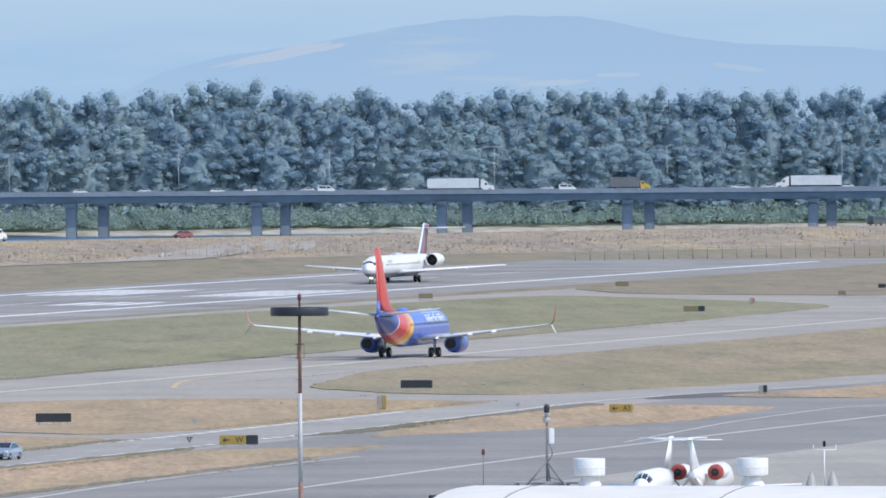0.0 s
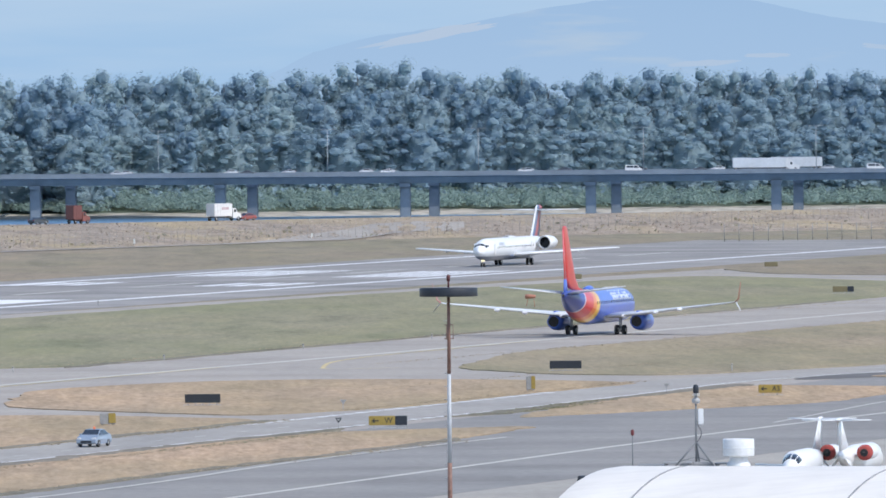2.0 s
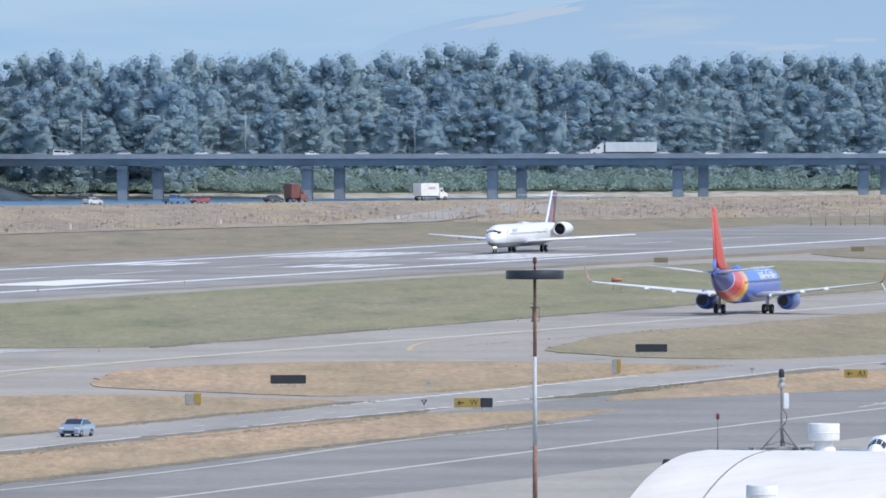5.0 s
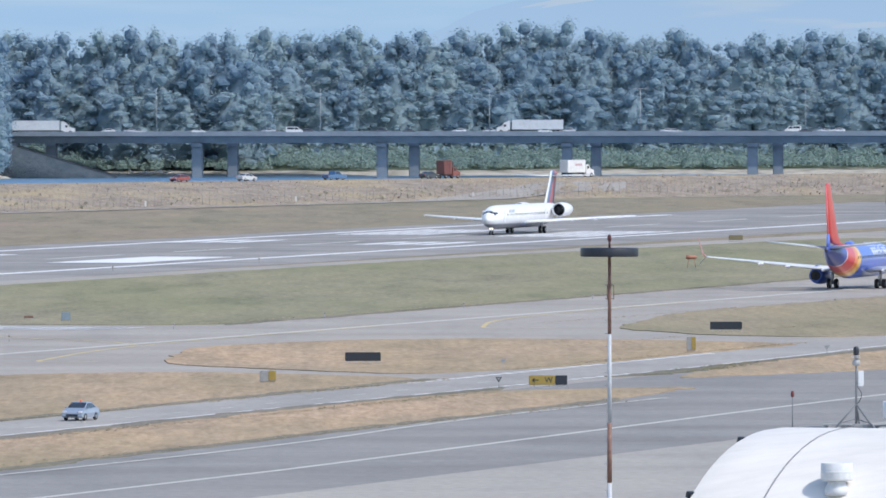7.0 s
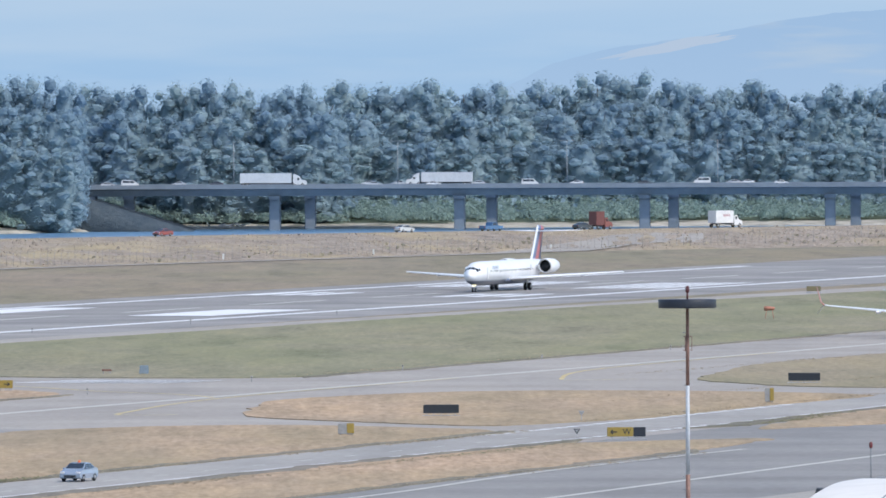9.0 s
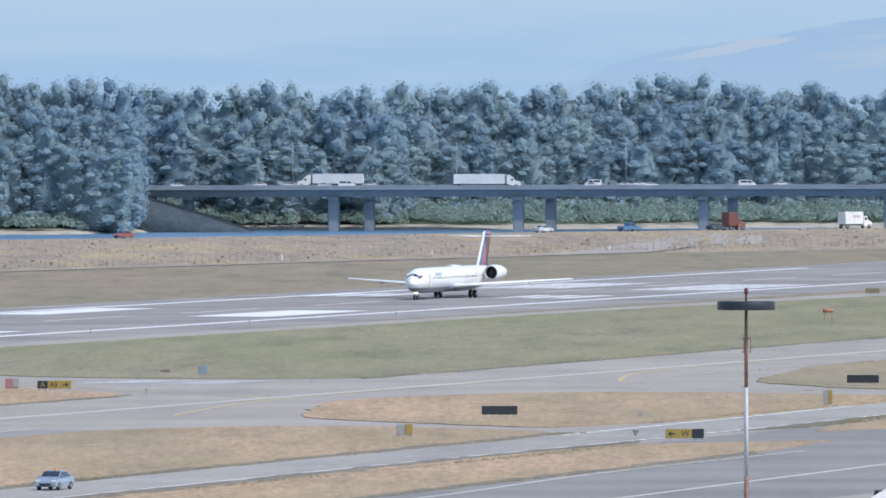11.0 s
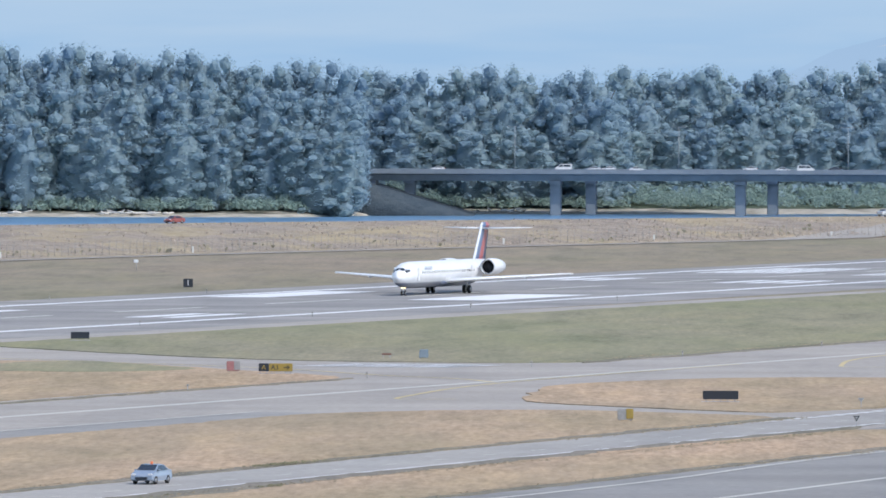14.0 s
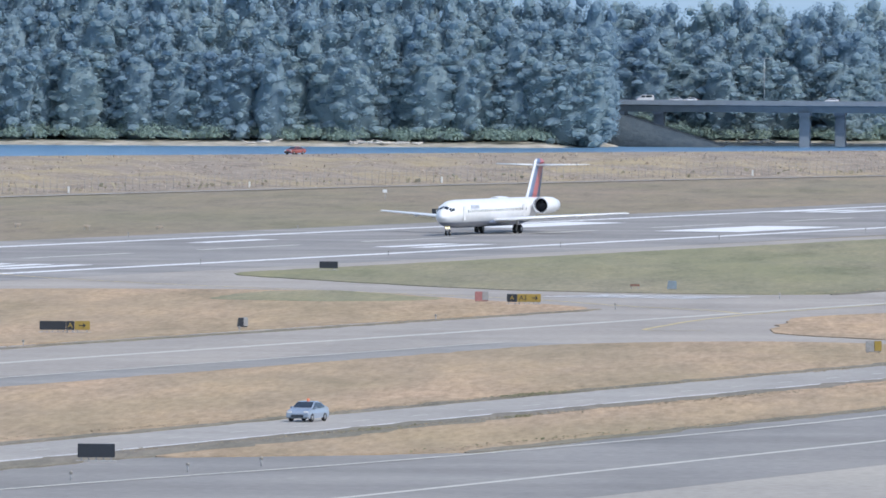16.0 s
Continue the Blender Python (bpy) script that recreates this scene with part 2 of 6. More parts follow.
def slab(name, outline, z0, z1, material, label, category, kind="structure", ragged=0.0):
    pts = rounded(outline)
    if ragged:
        fine = []
        for a, b in zip(pts, pts[1:] + pts[:1]):
            c = max(1, int((b - a).length / 3.0))
            for j in range(c):
                p = a + (b - a) * (j / c)
                fine.append(p + Vector((noise.noise((p.x * 0.21, p.y * 0.21, 3)), noise.noise((p.x * 0.23, p.y * 0.23, 9)))) * ragged)
        pts = fine
    bm = bmesh.new()
    f = bm.faces.new([bm.verts.new((*xy(p.x, p.y), z1)) for p in pts])
    side = bmesh.ops.extrude_face_region(bm, geom=[f])
    bmesh.ops.translate(bm, verts=[v for v in side["geom"] if isinstance(v, bmesh.types.BMVert)], vec=(0, 0, z0 - z1))
    bmesh.ops.recalc_face_normals(bm, faces=bm.faces)
    return tagged(part(name, bm, material), label, category, kind=kind)


def strip(s0, s1, n0, n1):
    return [(s0, n0, 0), (s1, n0, 0), (s1, n1, 0), (s0, n1, 0)]


def airfield():
    slab("taxiway_pavement", [(300, -453, 0), (2100, -453, 0), (2100, -262, 0), (300, -262, 0)], -0.3, 0.02, CONCRETE,
         "weathered light grey concrete taxiways joining the runway", "taxiway")
    slab("runway", [(300, -508, 0), (2080, -551, 0), (2080, -470, 0), (1500, -457, 0), (1200, -450, 0), (300, -438, 0)], -0.3, 0.024, RUNWAY, "long worn grey runway with rubber-stained asphalt", "runway")
    slab("near_taxiway", strip(300, 1300, -262, -212), -0.3, 0.028, ASPHALT, "dark grey asphalt taxiway beside the apron", "taxiway")
    slab("apron", strip(-400, 1300, -212, 400), -0.3, 0.024, APRON, "pale concrete apron of the parking area", "apron")
    slab("service_road", [(300, -268, 0), (660, -270.8, 60), (790, -274.8, 60), (925, -276.0, 30), (985, -277.5, 30), (1040, -279.5, 30), (1090, -268.5, 20), (1300, -251, 0), (1300, -245, 0), (1085, -260, 20),
                          (1035, -269, 30), (985, -266.2, 30), (925, -264.4, 30), (820, -264.6, 60), (720, -263.2, 60), (640, -260.6, 60), (300, -257, 0)], -0.2, 0.05, ROADTOP,
         "pale two-lane asphalt service road across the field", "road")
    shoulder = pavement("shoulder_asphalt", (0.31, 0.298, 0.28), 0.8)
    slab("taxiway_shoulder", [(300, -322.5, 0), (905, -324, 0), (905, -317, 0), (300, -312.5, 0)], -0.2, 0.04, shoulder, "dark asphalt shoulder of the taxiway", "shoulder")
    slab("asphalt_patch", [(1039, -266.4, 3), (1060, -266.4, 3), (1066, -261.0, 3), (1060, -256.8, 3), (1048, -260.2, 3), (1038, -263.6, 3)], -0.1, 0.058,
         pavement("patch_asphalt", (0.16, 0.153, 0.147), 0.8), "dark asphalt repair patch beside the road bend", "asphalt", ragged=0.6)
    # grass islands
    grass = lambda outline, m, label: slab("grass_island", outline, -0.2, 0.10, m, label, "grass", ragged=0.8)
    grass([(1141, -442, 12), (1500, -446, 0), (1660, -440, 25), (1600, -395, 20), (1556, -368, 25), (1440, -363, 0), (1200, -357, 0), (1085, -354, 14), (1083, -384, 20), (1104, -408, 20)],
          GREEN, "mown olive green grass strip beside the runway")
    grass([(300, -436, 0), (1062, -436, 10), (1078, -405, 20), (1046, -378, 20), (1020, -354, 14), (960, -357, 0), (300, -352, 0)], DRY, "dry tan grass strip beside the taxiway")
    grass([(1720, -452, 10), (1668, -430, 15), (1640, -380, 20), (2080, -372, 0), (2080, -452, 0)], VERGE, "dry brown grass beside the far taxiway junction")
    grass([(1082, -312, 10), (1150, -325, 12), (1950, -324, 0), (1950, -262, 0), (1300, -254, 0), (1103, -270, 10), (1054, -281, 8), (1057, -294, 8)], DULL, "dull brown grass strip between taxiway and road")
    grass([(944, -314, 10), (1003, -330, 14), (1037, -322, 14), (1041, -300, 10), (1028, -277, 8), (990, -277.8, 0), (946, -277, 6), (918, -283, 6)], DRY, "dry tan grass island between taxiways")
    grass([(300, -313.5, 0), (760, -315, 0), (905, -318, 12), (922, -304, 10), (908, -277, 10), (880, -277.0, 0), (790, -276.2, 40), (660, -272.4, 40), (300, -269.5, 0)], DRY, "dry tan grass strip between taxiway and road")
    grass([(648, -256.5, 5), (690, -257.8, 0), (740, -261, 0), (820, -262.8, 0), (872, -262.2, 6), (890, -249, 6), (856, -246, 6), (740, -243, 0), (665, -241, 8)], DRY, "dry tan grass island beside the service road")
    grass([(912, -258, 5), (960, -264.5, 8), (1018, -264, 8), (1010, -245, 8), (960, -242.5, 8)], DRY, "dry tan grass island with a yellow sign")
    slab("grass_patch", [(1030, -401, 8), (1066, -408, 8), (1076, -404, 6), (1046, -379.5, 8), (1030, -384, 6)], 0.0, 0.115, GREEN, "olive green grass patch in the dry strip", "grass", ragged=1.2)
    dirt = ground_cover("dirt_verge", (0.18, 0.162, 0.14), (0.25, 0.225, 0.192), (0.32, 0.285, 0.24), (0.21, 0.20, 0.15), 0.4)
    for outline in ([(560, -259.8, 0), (640, -260.5, 0), (720, -263.1, 0), (820, -264.5, 0), (884, -264.2, 4), (880, -262.4, 4), (820, -262.4, 0), (740, -260.6, 0), (690, -257.4, 0), (650, -256.2, 0), (560, -256.4, 0)],
                    [(914, -264.2, 3), (985, -266.0, 0), (1022, -267.0, 3), (1018, -264.0, 3), (960, -263.6, 0), (925, -261.5, 3)],
                    [(300, -269.6, 0), (660, -272.5, 40), (790, -276.4, 40), (905, -277.6, 0), (905, -276.2, 0), (790, -275.0, 40), (660, -271.0, 40), (300, -268.2, 0)],
                    [(700, -353.0, 0), (1018, -355.2, 4), (1018, -354.0, 4), (700, -351.8, 0)],
                    [(1088, -355.0, 4), (1440, -363.6, 0), (1440, -362.6, 0), (1090, -353.8, 4)],
                    [(665, -242.2, 4), (740, -243.8, 0), (856, -246.8, 4), (856, -245.6, 4), (740, -242.6, 0), (668, -240.8, 4)]):
        slab("dirt_verge", outline, -0.1, 0.112, dirt, "dark trodden dirt along the grass edge", "dirt", ragged=1.1)
    grass([(1048, -262, 6), (1080, -256, 6), (1290, -243, 0), (1290, -236, 0), (1040, -243, 6)], DRY, "dry tan grass island beyond the road bend")


airfield()


def marking(name, outline_list, material, label, z=0.036):
    """Flat painted lines of one set in one mesh."""
    bm = bmesh.new()
    for o in outline_list:
        pts = rounded(o) if len(o[0]) == 3 else [Vector(p) for p in o]
        f = bm.faces.new([bm.verts.new((*xy(p[0], p[1]), z)) for p in pts])
        if f.normal.z < 0:
            f.normal_flip()
    return tagged(part(name, bm, material), label, "marking", kind="structure")


def ribbon(points, w, r=0):
    """A line of points (s, n, radius) with a width, as quads."""
    mid = rounded([(p[0], p[1], p[2] if 0 < i < len(points) - 1 else 0) for i, p in enumerate(points)])
    quads = []
    sides = []
    for i, p in enumerate(mid):
        a, b = mid[max(0, i - 1)], mid[min(len(mid) - 1, i + 1)]
        t = (b - a).normalized()
        nrm = Vector((-t.y, t.x)) * (w / 2)
        sides.append((p - nrm, p + nrm))
    for a, b in zip(sides, sides[1:]):
        quads.append([tuple(a[0]), tuple(b[0]), tuple(b[1]), tuple(a[1])])
    return quads


TOUCHDOWN = ((1295, 2, 1), (1577, 3, 3), (1150, 3, 3), (1030, 3, 3))     # start, stripes near, stripes far


def markings():
    q = lambda s0, s1, n0, n1: [(s0, n0), (s1, n0), (s1, n1), (s0, n1)]
    skew = lambda s: -0.03 * (s - 1250)
    rq = lambda s0, s1, n0, n1: [(s0, n0 + skew(s0)), (s1, n0 + skew(s1)), (s1, n1 + skew(s1)), (s0, n1 + skew(s0))]
    marking("runway_edge_line", [rq(300, 2040, -466.4, -464.3)], WHITE_LINE, "white painted edge line of the runway")
    marking("runway_edge_line", [rq(300, 1900, -519.0, -516.9)], WHITE_LINE, "white painted edge line of the runway")
    # touchdown and aiming marks on the runway
    for s0, s1, n0, n1 in ((1424, 1472, -483.6, -471.6), (1434, 1484, -515.6, -506.5)):
        marking("aiming_mark", [rq(s0, s1, n0, n1)], WHITE_LINE, "broad white aiming mark on the runway", 0.044)
    for s0, near, far in TOUCHDOWN:
        for k in range(near):
            marking("touchdown_mark", [rq(s0, s0 + 27, -472.4 - 4.6 * k - 2.9, -472.4 - 4.6 * k)], WHITE_LINE, "white touchdown stripe on the runway", 0.044)
        for k in range(far):
            marking("touchdown_mark", [rq(s0 + 12, s0 + 39, -505.5 - 4.6 * k - 2.9, -505.5 - 4.6 * k)], WHITE_LINE, "white touchdown stripe on the runway", 0.044)
    bars = [rq(1655, 1712, -469.5 - 2.6 * k - 1.75, -469.5 - 2.6 * k) for k in range(6)] + [rq(1668, 1722, -498.5 - 2.6 * k - 1.75, -498.5 - 2.6 * k) for k in range(6)]
    marking("threshold_mark", bars, WHITE_LINE, "worn white threshold stripes on the runway", 0.044)
    marking("runway_centre_line", [rq(900 + 61 * k, 936 + 61 * k, -492.3, -491.1) for k in range(17)], FADED_LINE, "faded white dashes along the runway middle", 0.044)
    marking("stop_line", [q(1064 + 2.2 * k, 1065.2 + 2.2 * k, -377 + 0.4 * k, -361 + 0.4 * k) for k in range(6)], WHITE_LINE, "pale pink and white hold marking on the taxiway", 0.044)
    marking("taxiway_line", ribbon([(952, -322, 0), (948, -327, 6), (1000, -337, 30), (1090, -338.5, 0)], 0.5), YELLOW_LINE, "faded yellow turn-off line", 0.04)
    marking("taxiway_line", ribbon([(1010, -338, 0), (1022, -345, 12), (1030, -356, 12), (1056, -376, 20), (1100, -440, 30), (1150, -480, 0)], 0.55), YELLOW_LINE, "faded yellow turn-off line", 0.04)
    marking("taxiway_line", ribbon([(1087, -319, 0), (1080, -325, 6), (1120, -336, 30), (1210, -339, 0)], 0.5), YELLOW_LINE, "faded yellow turn-off line", 0.04)
    marking("taxiway_line", ribbon([(1560, -345, 0), (1600, -370, 30), (1640, -410, 30), (1700, -470, 0)], 0.55), YELLOW_LINE, "faded yellow turn-off line", 0.04)
    # service road paint
    marking("road_line", ribbon([(300, -257.6, 0), (640, -261.2, 60), (720, -263.8, 60), (820, -265.1, 60), (885, -264.8, 0)], 0.35), WHITE_LINE, "worn white edge line of the service road", 0.066)
    marking("road_line", ribbon([(925, -264.9, 0), (985, -266.7, 30), (1035, -269.6, 30), (1088, -260.8, 0)], 0.35), WHITE_LINE, "worn white edge line of the service road", 0.066)
    marking("road_dashes", [q(500 + 12 * k, 503.2 + 12 * k, -264.0 - 0.18 * k - 0.12, -264.0 - 0.18 * k + 0.12) for k in range(34)], FADED_LINE, "short white dashes along the service road", 0.066)
    marking("road_dashes", [q(893 + 4.2 * k, 895.4 + 4.2 * k, -275.6 - 0.07 * k, -274.6 - 0.07 * k) for k in range(24)], WHITE_LINE, "white crossing dashes of the service road", 0.066)
    marking("road_dashes", [q(886 + 4.2 * k, 888 + 4.2 * k, -265.2 - 0.05 * k, -264.4 - 0.05 * k) for k in range(10)], WHITE_LINE, "white crossing dashes of the service road", 0.066)
    marking("taxiway_line", ribbon([(300, -337.5, 0), (1300, -339.5, 0), (2000, -344, 0)], 1.3), FADED_LINE, "faded yellow taxiway centre line")
    marking("taxiway_line", ribbon([(300, -322.8, 0), (905, -324.3, 0)], 0.55), FADED_LINE, "faded pale taxiway edge line", 0.06)
    marking("taxiway_line", ribbon([(300, -223.5, 0), (700, -224.5, 0), (880, -230, 60), (1300, -226, 0)], 0.7), FADED_LINE, "faded yellow taxiway centre line")
    marking("taxiway_line", ribbon([(300, -256, 0), (602, -246.2, 60), (655, -239.6, 60), (745, -238.4, 60), (800, -243.6, 30), (860, -243.6, 0)], 0.6), FADED_LINE, "faded white taxiway edge line", 0.055)
    marking("taxiway_line", ribbon([(900, -232, 0), (960, -238, 10), (1010, -240, 10), (1020, -236, 0)], 0.35), FADED_LINE, "faded yellow lead-in line")


markings()
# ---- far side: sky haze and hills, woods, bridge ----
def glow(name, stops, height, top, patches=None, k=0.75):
    """A plain far backdrop that glows: daylight and haze put into its colour by height, with faint large patches."""
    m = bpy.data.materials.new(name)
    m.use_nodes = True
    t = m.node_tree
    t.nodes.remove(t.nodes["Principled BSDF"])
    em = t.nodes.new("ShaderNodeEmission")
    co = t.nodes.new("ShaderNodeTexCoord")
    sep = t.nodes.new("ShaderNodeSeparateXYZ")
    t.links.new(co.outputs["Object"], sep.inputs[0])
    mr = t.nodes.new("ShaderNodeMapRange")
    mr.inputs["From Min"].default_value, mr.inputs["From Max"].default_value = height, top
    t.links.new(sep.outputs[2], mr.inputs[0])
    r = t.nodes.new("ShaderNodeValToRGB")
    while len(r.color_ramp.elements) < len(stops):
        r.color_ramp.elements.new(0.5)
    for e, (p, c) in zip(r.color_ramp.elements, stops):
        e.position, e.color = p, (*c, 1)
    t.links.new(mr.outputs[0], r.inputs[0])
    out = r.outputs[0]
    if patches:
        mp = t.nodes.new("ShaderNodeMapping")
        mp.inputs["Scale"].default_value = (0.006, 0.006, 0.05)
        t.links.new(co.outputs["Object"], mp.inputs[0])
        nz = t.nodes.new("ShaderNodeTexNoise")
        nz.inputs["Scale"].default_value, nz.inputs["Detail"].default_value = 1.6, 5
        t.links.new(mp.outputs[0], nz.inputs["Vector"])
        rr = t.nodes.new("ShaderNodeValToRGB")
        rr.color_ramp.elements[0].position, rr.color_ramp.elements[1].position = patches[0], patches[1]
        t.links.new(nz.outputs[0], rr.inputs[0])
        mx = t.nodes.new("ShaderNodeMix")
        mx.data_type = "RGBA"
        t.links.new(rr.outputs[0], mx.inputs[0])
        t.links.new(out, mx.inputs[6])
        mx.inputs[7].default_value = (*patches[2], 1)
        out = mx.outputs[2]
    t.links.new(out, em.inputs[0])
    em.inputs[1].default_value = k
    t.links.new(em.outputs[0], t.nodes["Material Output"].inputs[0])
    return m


def distance():
    sky_m = glow("horizon_sky", [(0.0, (0.33, 0.52, 0.77)), (0.45, (0.37, 0.55, 0.77)), (1.0, (0.46, 0.61, 0.78))], 20, 86, (0.35, 0.95, (0.48, 0.62, 0.78)))
    bm = bmesh.new()
    us = [-5200 + 200 * i for i in range(56)]
    loft(bm, [[polar(u, 4930, 0), polar(u, 4930, 420)] for u in us], caps=False, closed=False)
    tagged(part("backdrop", bm, sky_m), "pale blue hazy sky over the far hills", "sky", kind="structure")
    # hills glow by themselves; distance haze is put into their pale blue colours
    far_hill_haze = glow("far_hill_haze", [(0.0, (0.37, 0.54, 0.77)), (1.0, (0.35, 0.525, 0.76))], 25, 75, (0.55, 0.72, (0.38, 0.545, 0.76)))
    near_hill_haze = glow("near_hill_haze", [(0.0, (0.385, 0.54, 0.745)), (1.0, (0.35, 0.51, 0.725))], 25, 72, (0.535, 0.63, (0.435, 0.56, 0.715)))

    def ridge(name, m, d, top, label):
        bm = bmesh.new()
        rings = []
        for i in range(301):
            u = -600 + 16 * i
            h = top(u)
            rings.append([polar(u, d - 30, 0), polar(u, d, h * 0.6), polar(u, d + 12, h), polar(u, d + 20, h * 0.3)])
        loft(bm, rings, caps=False, closed=False)
        tagged(part(name, bm, m), label, "hills", kind="structure")

    bump = lambda u, c, w: math.exp(-((u - c) / w) ** 2)
    jag = lambda u: 1.2 * noise.noise((u * 0.012, 3, 0)) + 0.7 * noise.noise((u * 0.05, 7, 0))
    ridge("hill_far", far_hill_haze, 4860, lambda u: max(4.0, 30 + 14 * bump(u, 1150, 700) + 10 * bump(u, 2300, 900) + jag(u)), "wooded hill far away, pale blue haze put into its glow colour")
    crest = [(-700, 15), (100, 26), (300, 49), (420, 56), (560, 60), (700, 66.5), (800, 69.5), (900, 71.5), (1010, 71), (1080, 69), (1170, 64), (1240, 61), (1330, 58.5), (1500, 57), (1700, 52), (2200, 48), (4400, 40)]

    def crest_z(u):
        for (u0, h0), (u1, h1) in zip(crest, crest[1:]):
            if u < u1:
                return h0 + (h1 - h0) * (u - u0) / (u1 - u0) + 0.6 * jag(u)
        return 40

    ridge("hill_near", near_hill_haze, 4800, crest_z, "hill with pale cleared fields, blue haze put into its glow colour")
    # the fields glow too, with the same haze in a paler colour
    hazed_field_m = glow("hill_field", [(0.0, (0.465, 0.565, 0.71)), (1.0, (0.465, 0.57, 0.715))], 30, 60, (0.40, 0.62, (0.42, 0.55, 0.72)))
    for u0, z0, wide, high, lean in ((500, 55.0, 105, 4.4, 0.045), (985, 42.5, 65, 2.4, 0.01), (1100, 45.6, 40, 1.9, 0.0), (1310, 48.4, 45, 2.2, -0.03), (560, 57.2, 60, 2.4, 0.03)):
        bm = bmesh.new()
        rim = []
        for k in range(28):
            a = k * math.tau / 28
            r = 1 + 0.45 * noise.noise((2 * math.cos(a), 2 * math.sin(a), u0))
            rim.append((u0 + wide * r * math.cos(a), z0 + 0.5 * high * r * math.sin(a) + lean * wide * r * math.cos(a)))
        loft(bm, [[polar(u, d, z) for u, z in rim] for d in (4752, 4756)])
        tagged(part("hill_field", bm, hazed_field_m), "pale dry cleared field on the far hillside, haze put into its glow colour", "field", kind="structure")


distance()


# ---- woods ----
def leaf_material(name, dark, light):
    m = Mat(name, 0.8, spec=0.0)
    oi = m.t.nodes.new("ShaderNodeObjectInfo")
    ge = m.t.nodes.new("ShaderNodeNewGeometry")
    c = m.ramp(ge.outputs["Random Per Island"], [(0.0, dark), (1.0, light)])
    tone = m.ramp(oi.outputs["Random"], [(0.0, (0.92, 0.95, 0.99)), (0.5, (1, 1, 1)), (1.0, (1.09, 1.06, 1.0))])
    m.color(m.mix(1.0, c, tone, "MULTIPLY"))
    tr = m.t.nodes.new("ShaderNodeBsdfTranslucent")
    mx = m.t.nodes.new("ShaderNodeMixShader")
    mx.inputs[0].default_value = 0.5
    m.link(m.b.inputs["Base Color"].links[0].from_socket, tr.inputs[0])
    m.link(m.b.outputs[0], mx.inputs[1])
    m.link(tr.outputs[0], mx.inputs[2])
    m.link(mx.outputs[0], m.t.nodes["Material Output"].inputs[0])
    return m.m


# paler and bluer than real foliage: distance haze is put into these leaf colours
HAZED_LEAVES = leaf_material("cottonwood_leaves_hazed", (0.29, 0.40, 0.485), (0.375, 0.49, 0.54))
HAZED_SHRUB_LEAVES = leaf_material("shrub_leaves_hazed", (0.25, 0.35, 0.345), (0.34, 0.44, 0.40))
BARK = paint("bark", (0.13, 0.14, 0.145), 0.9, 0.4, 0.4)


def leaf(bm, p, size, rnd, out=None):
    """One small clump of leaves: a bent pair of triangles."""
    if out is None:
        q = Euler((rnd.uniform(-1.0, 1.0), rnd.uniform(-1.0, 1.0), rnd.uniform(0, 6.3))).to_matrix()
    else:
        d = out + Vector((rnd.gauss(0, 0.24), rnd.gauss(0, 0.24), 0.35 + rnd.gauss(0, 0.24)))
        q = d.to_track_quat("Z", "Y").to_matrix() @ Euler((0, 0, rnd.uniform(0, 6.3))).to_matrix()
    w, l = size * rnd.uniform(0.6, 1.2), size * rnd.uniform(0.7, 1.3)
    v = [bm.verts.new(p + q @ Vector(c)) for c in ((-w * 0.5, 0, 0), (0, -l * 0.5, 0.18 * size), (w * 0.5, 0.1 * size, 0), (0.05 * size, l * 0.5, 0.2 * size))]
    bm.faces.new(v)


def lobe(bm, rnd, centre, radius, low, high, leaves):
    """One billow of a crown from height low to high: a dense inner mass, thickly set with loose leaf clumps."""
    n, m = (12, 14) if high - low > 20 else (7, 5)
    seed = rnd.uniform(0, 90)

    def skin(a, f):
        swell = max(0.04, 1 - abs((f - 0.46) / 0.54) ** 2.2) ** 0.5
        d = Vector((math.cos(a), math.sin(a), 0))
        z = low + (high - low) * f
        k = 1 + 0.38 * noise.noise(Vector((d.x * 1.3, d.y * 1.3, z * 0.16 + seed))) + 0.26 * noise.noise(Vector((d.x * 3.1, d.y * 3.1, z * 0.37 + seed)))
        return Vector((centre.x, centre.y, z)), d * radius * swell * k

    loft(bm, [[p + 0.9 * r for p, r in (skin(k * math.tau / n, j / m) for k in range(n))] for j in range(m + 1)])
    for _ in range(leaves):
        a, f = rnd.uniform(0, math.tau), 0.02 + 0.98 * rnd.random() ** 0.85
        p, r = skin(a, f)
        out = Vector((math.cos(a), math.sin(a), -0.2 + 1.5 * f ** 1.5))
        clump = noise.noise((p + r) * 0.55 + Vector((seed, 0, 0)))
        leaf(bm, p + 0.9 * r + out * (rnd.uniform(-0.05, 0.5) + 0.75 * max(0.0, clump)), rnd.uniform(0.4, 0.9), rnd, out)


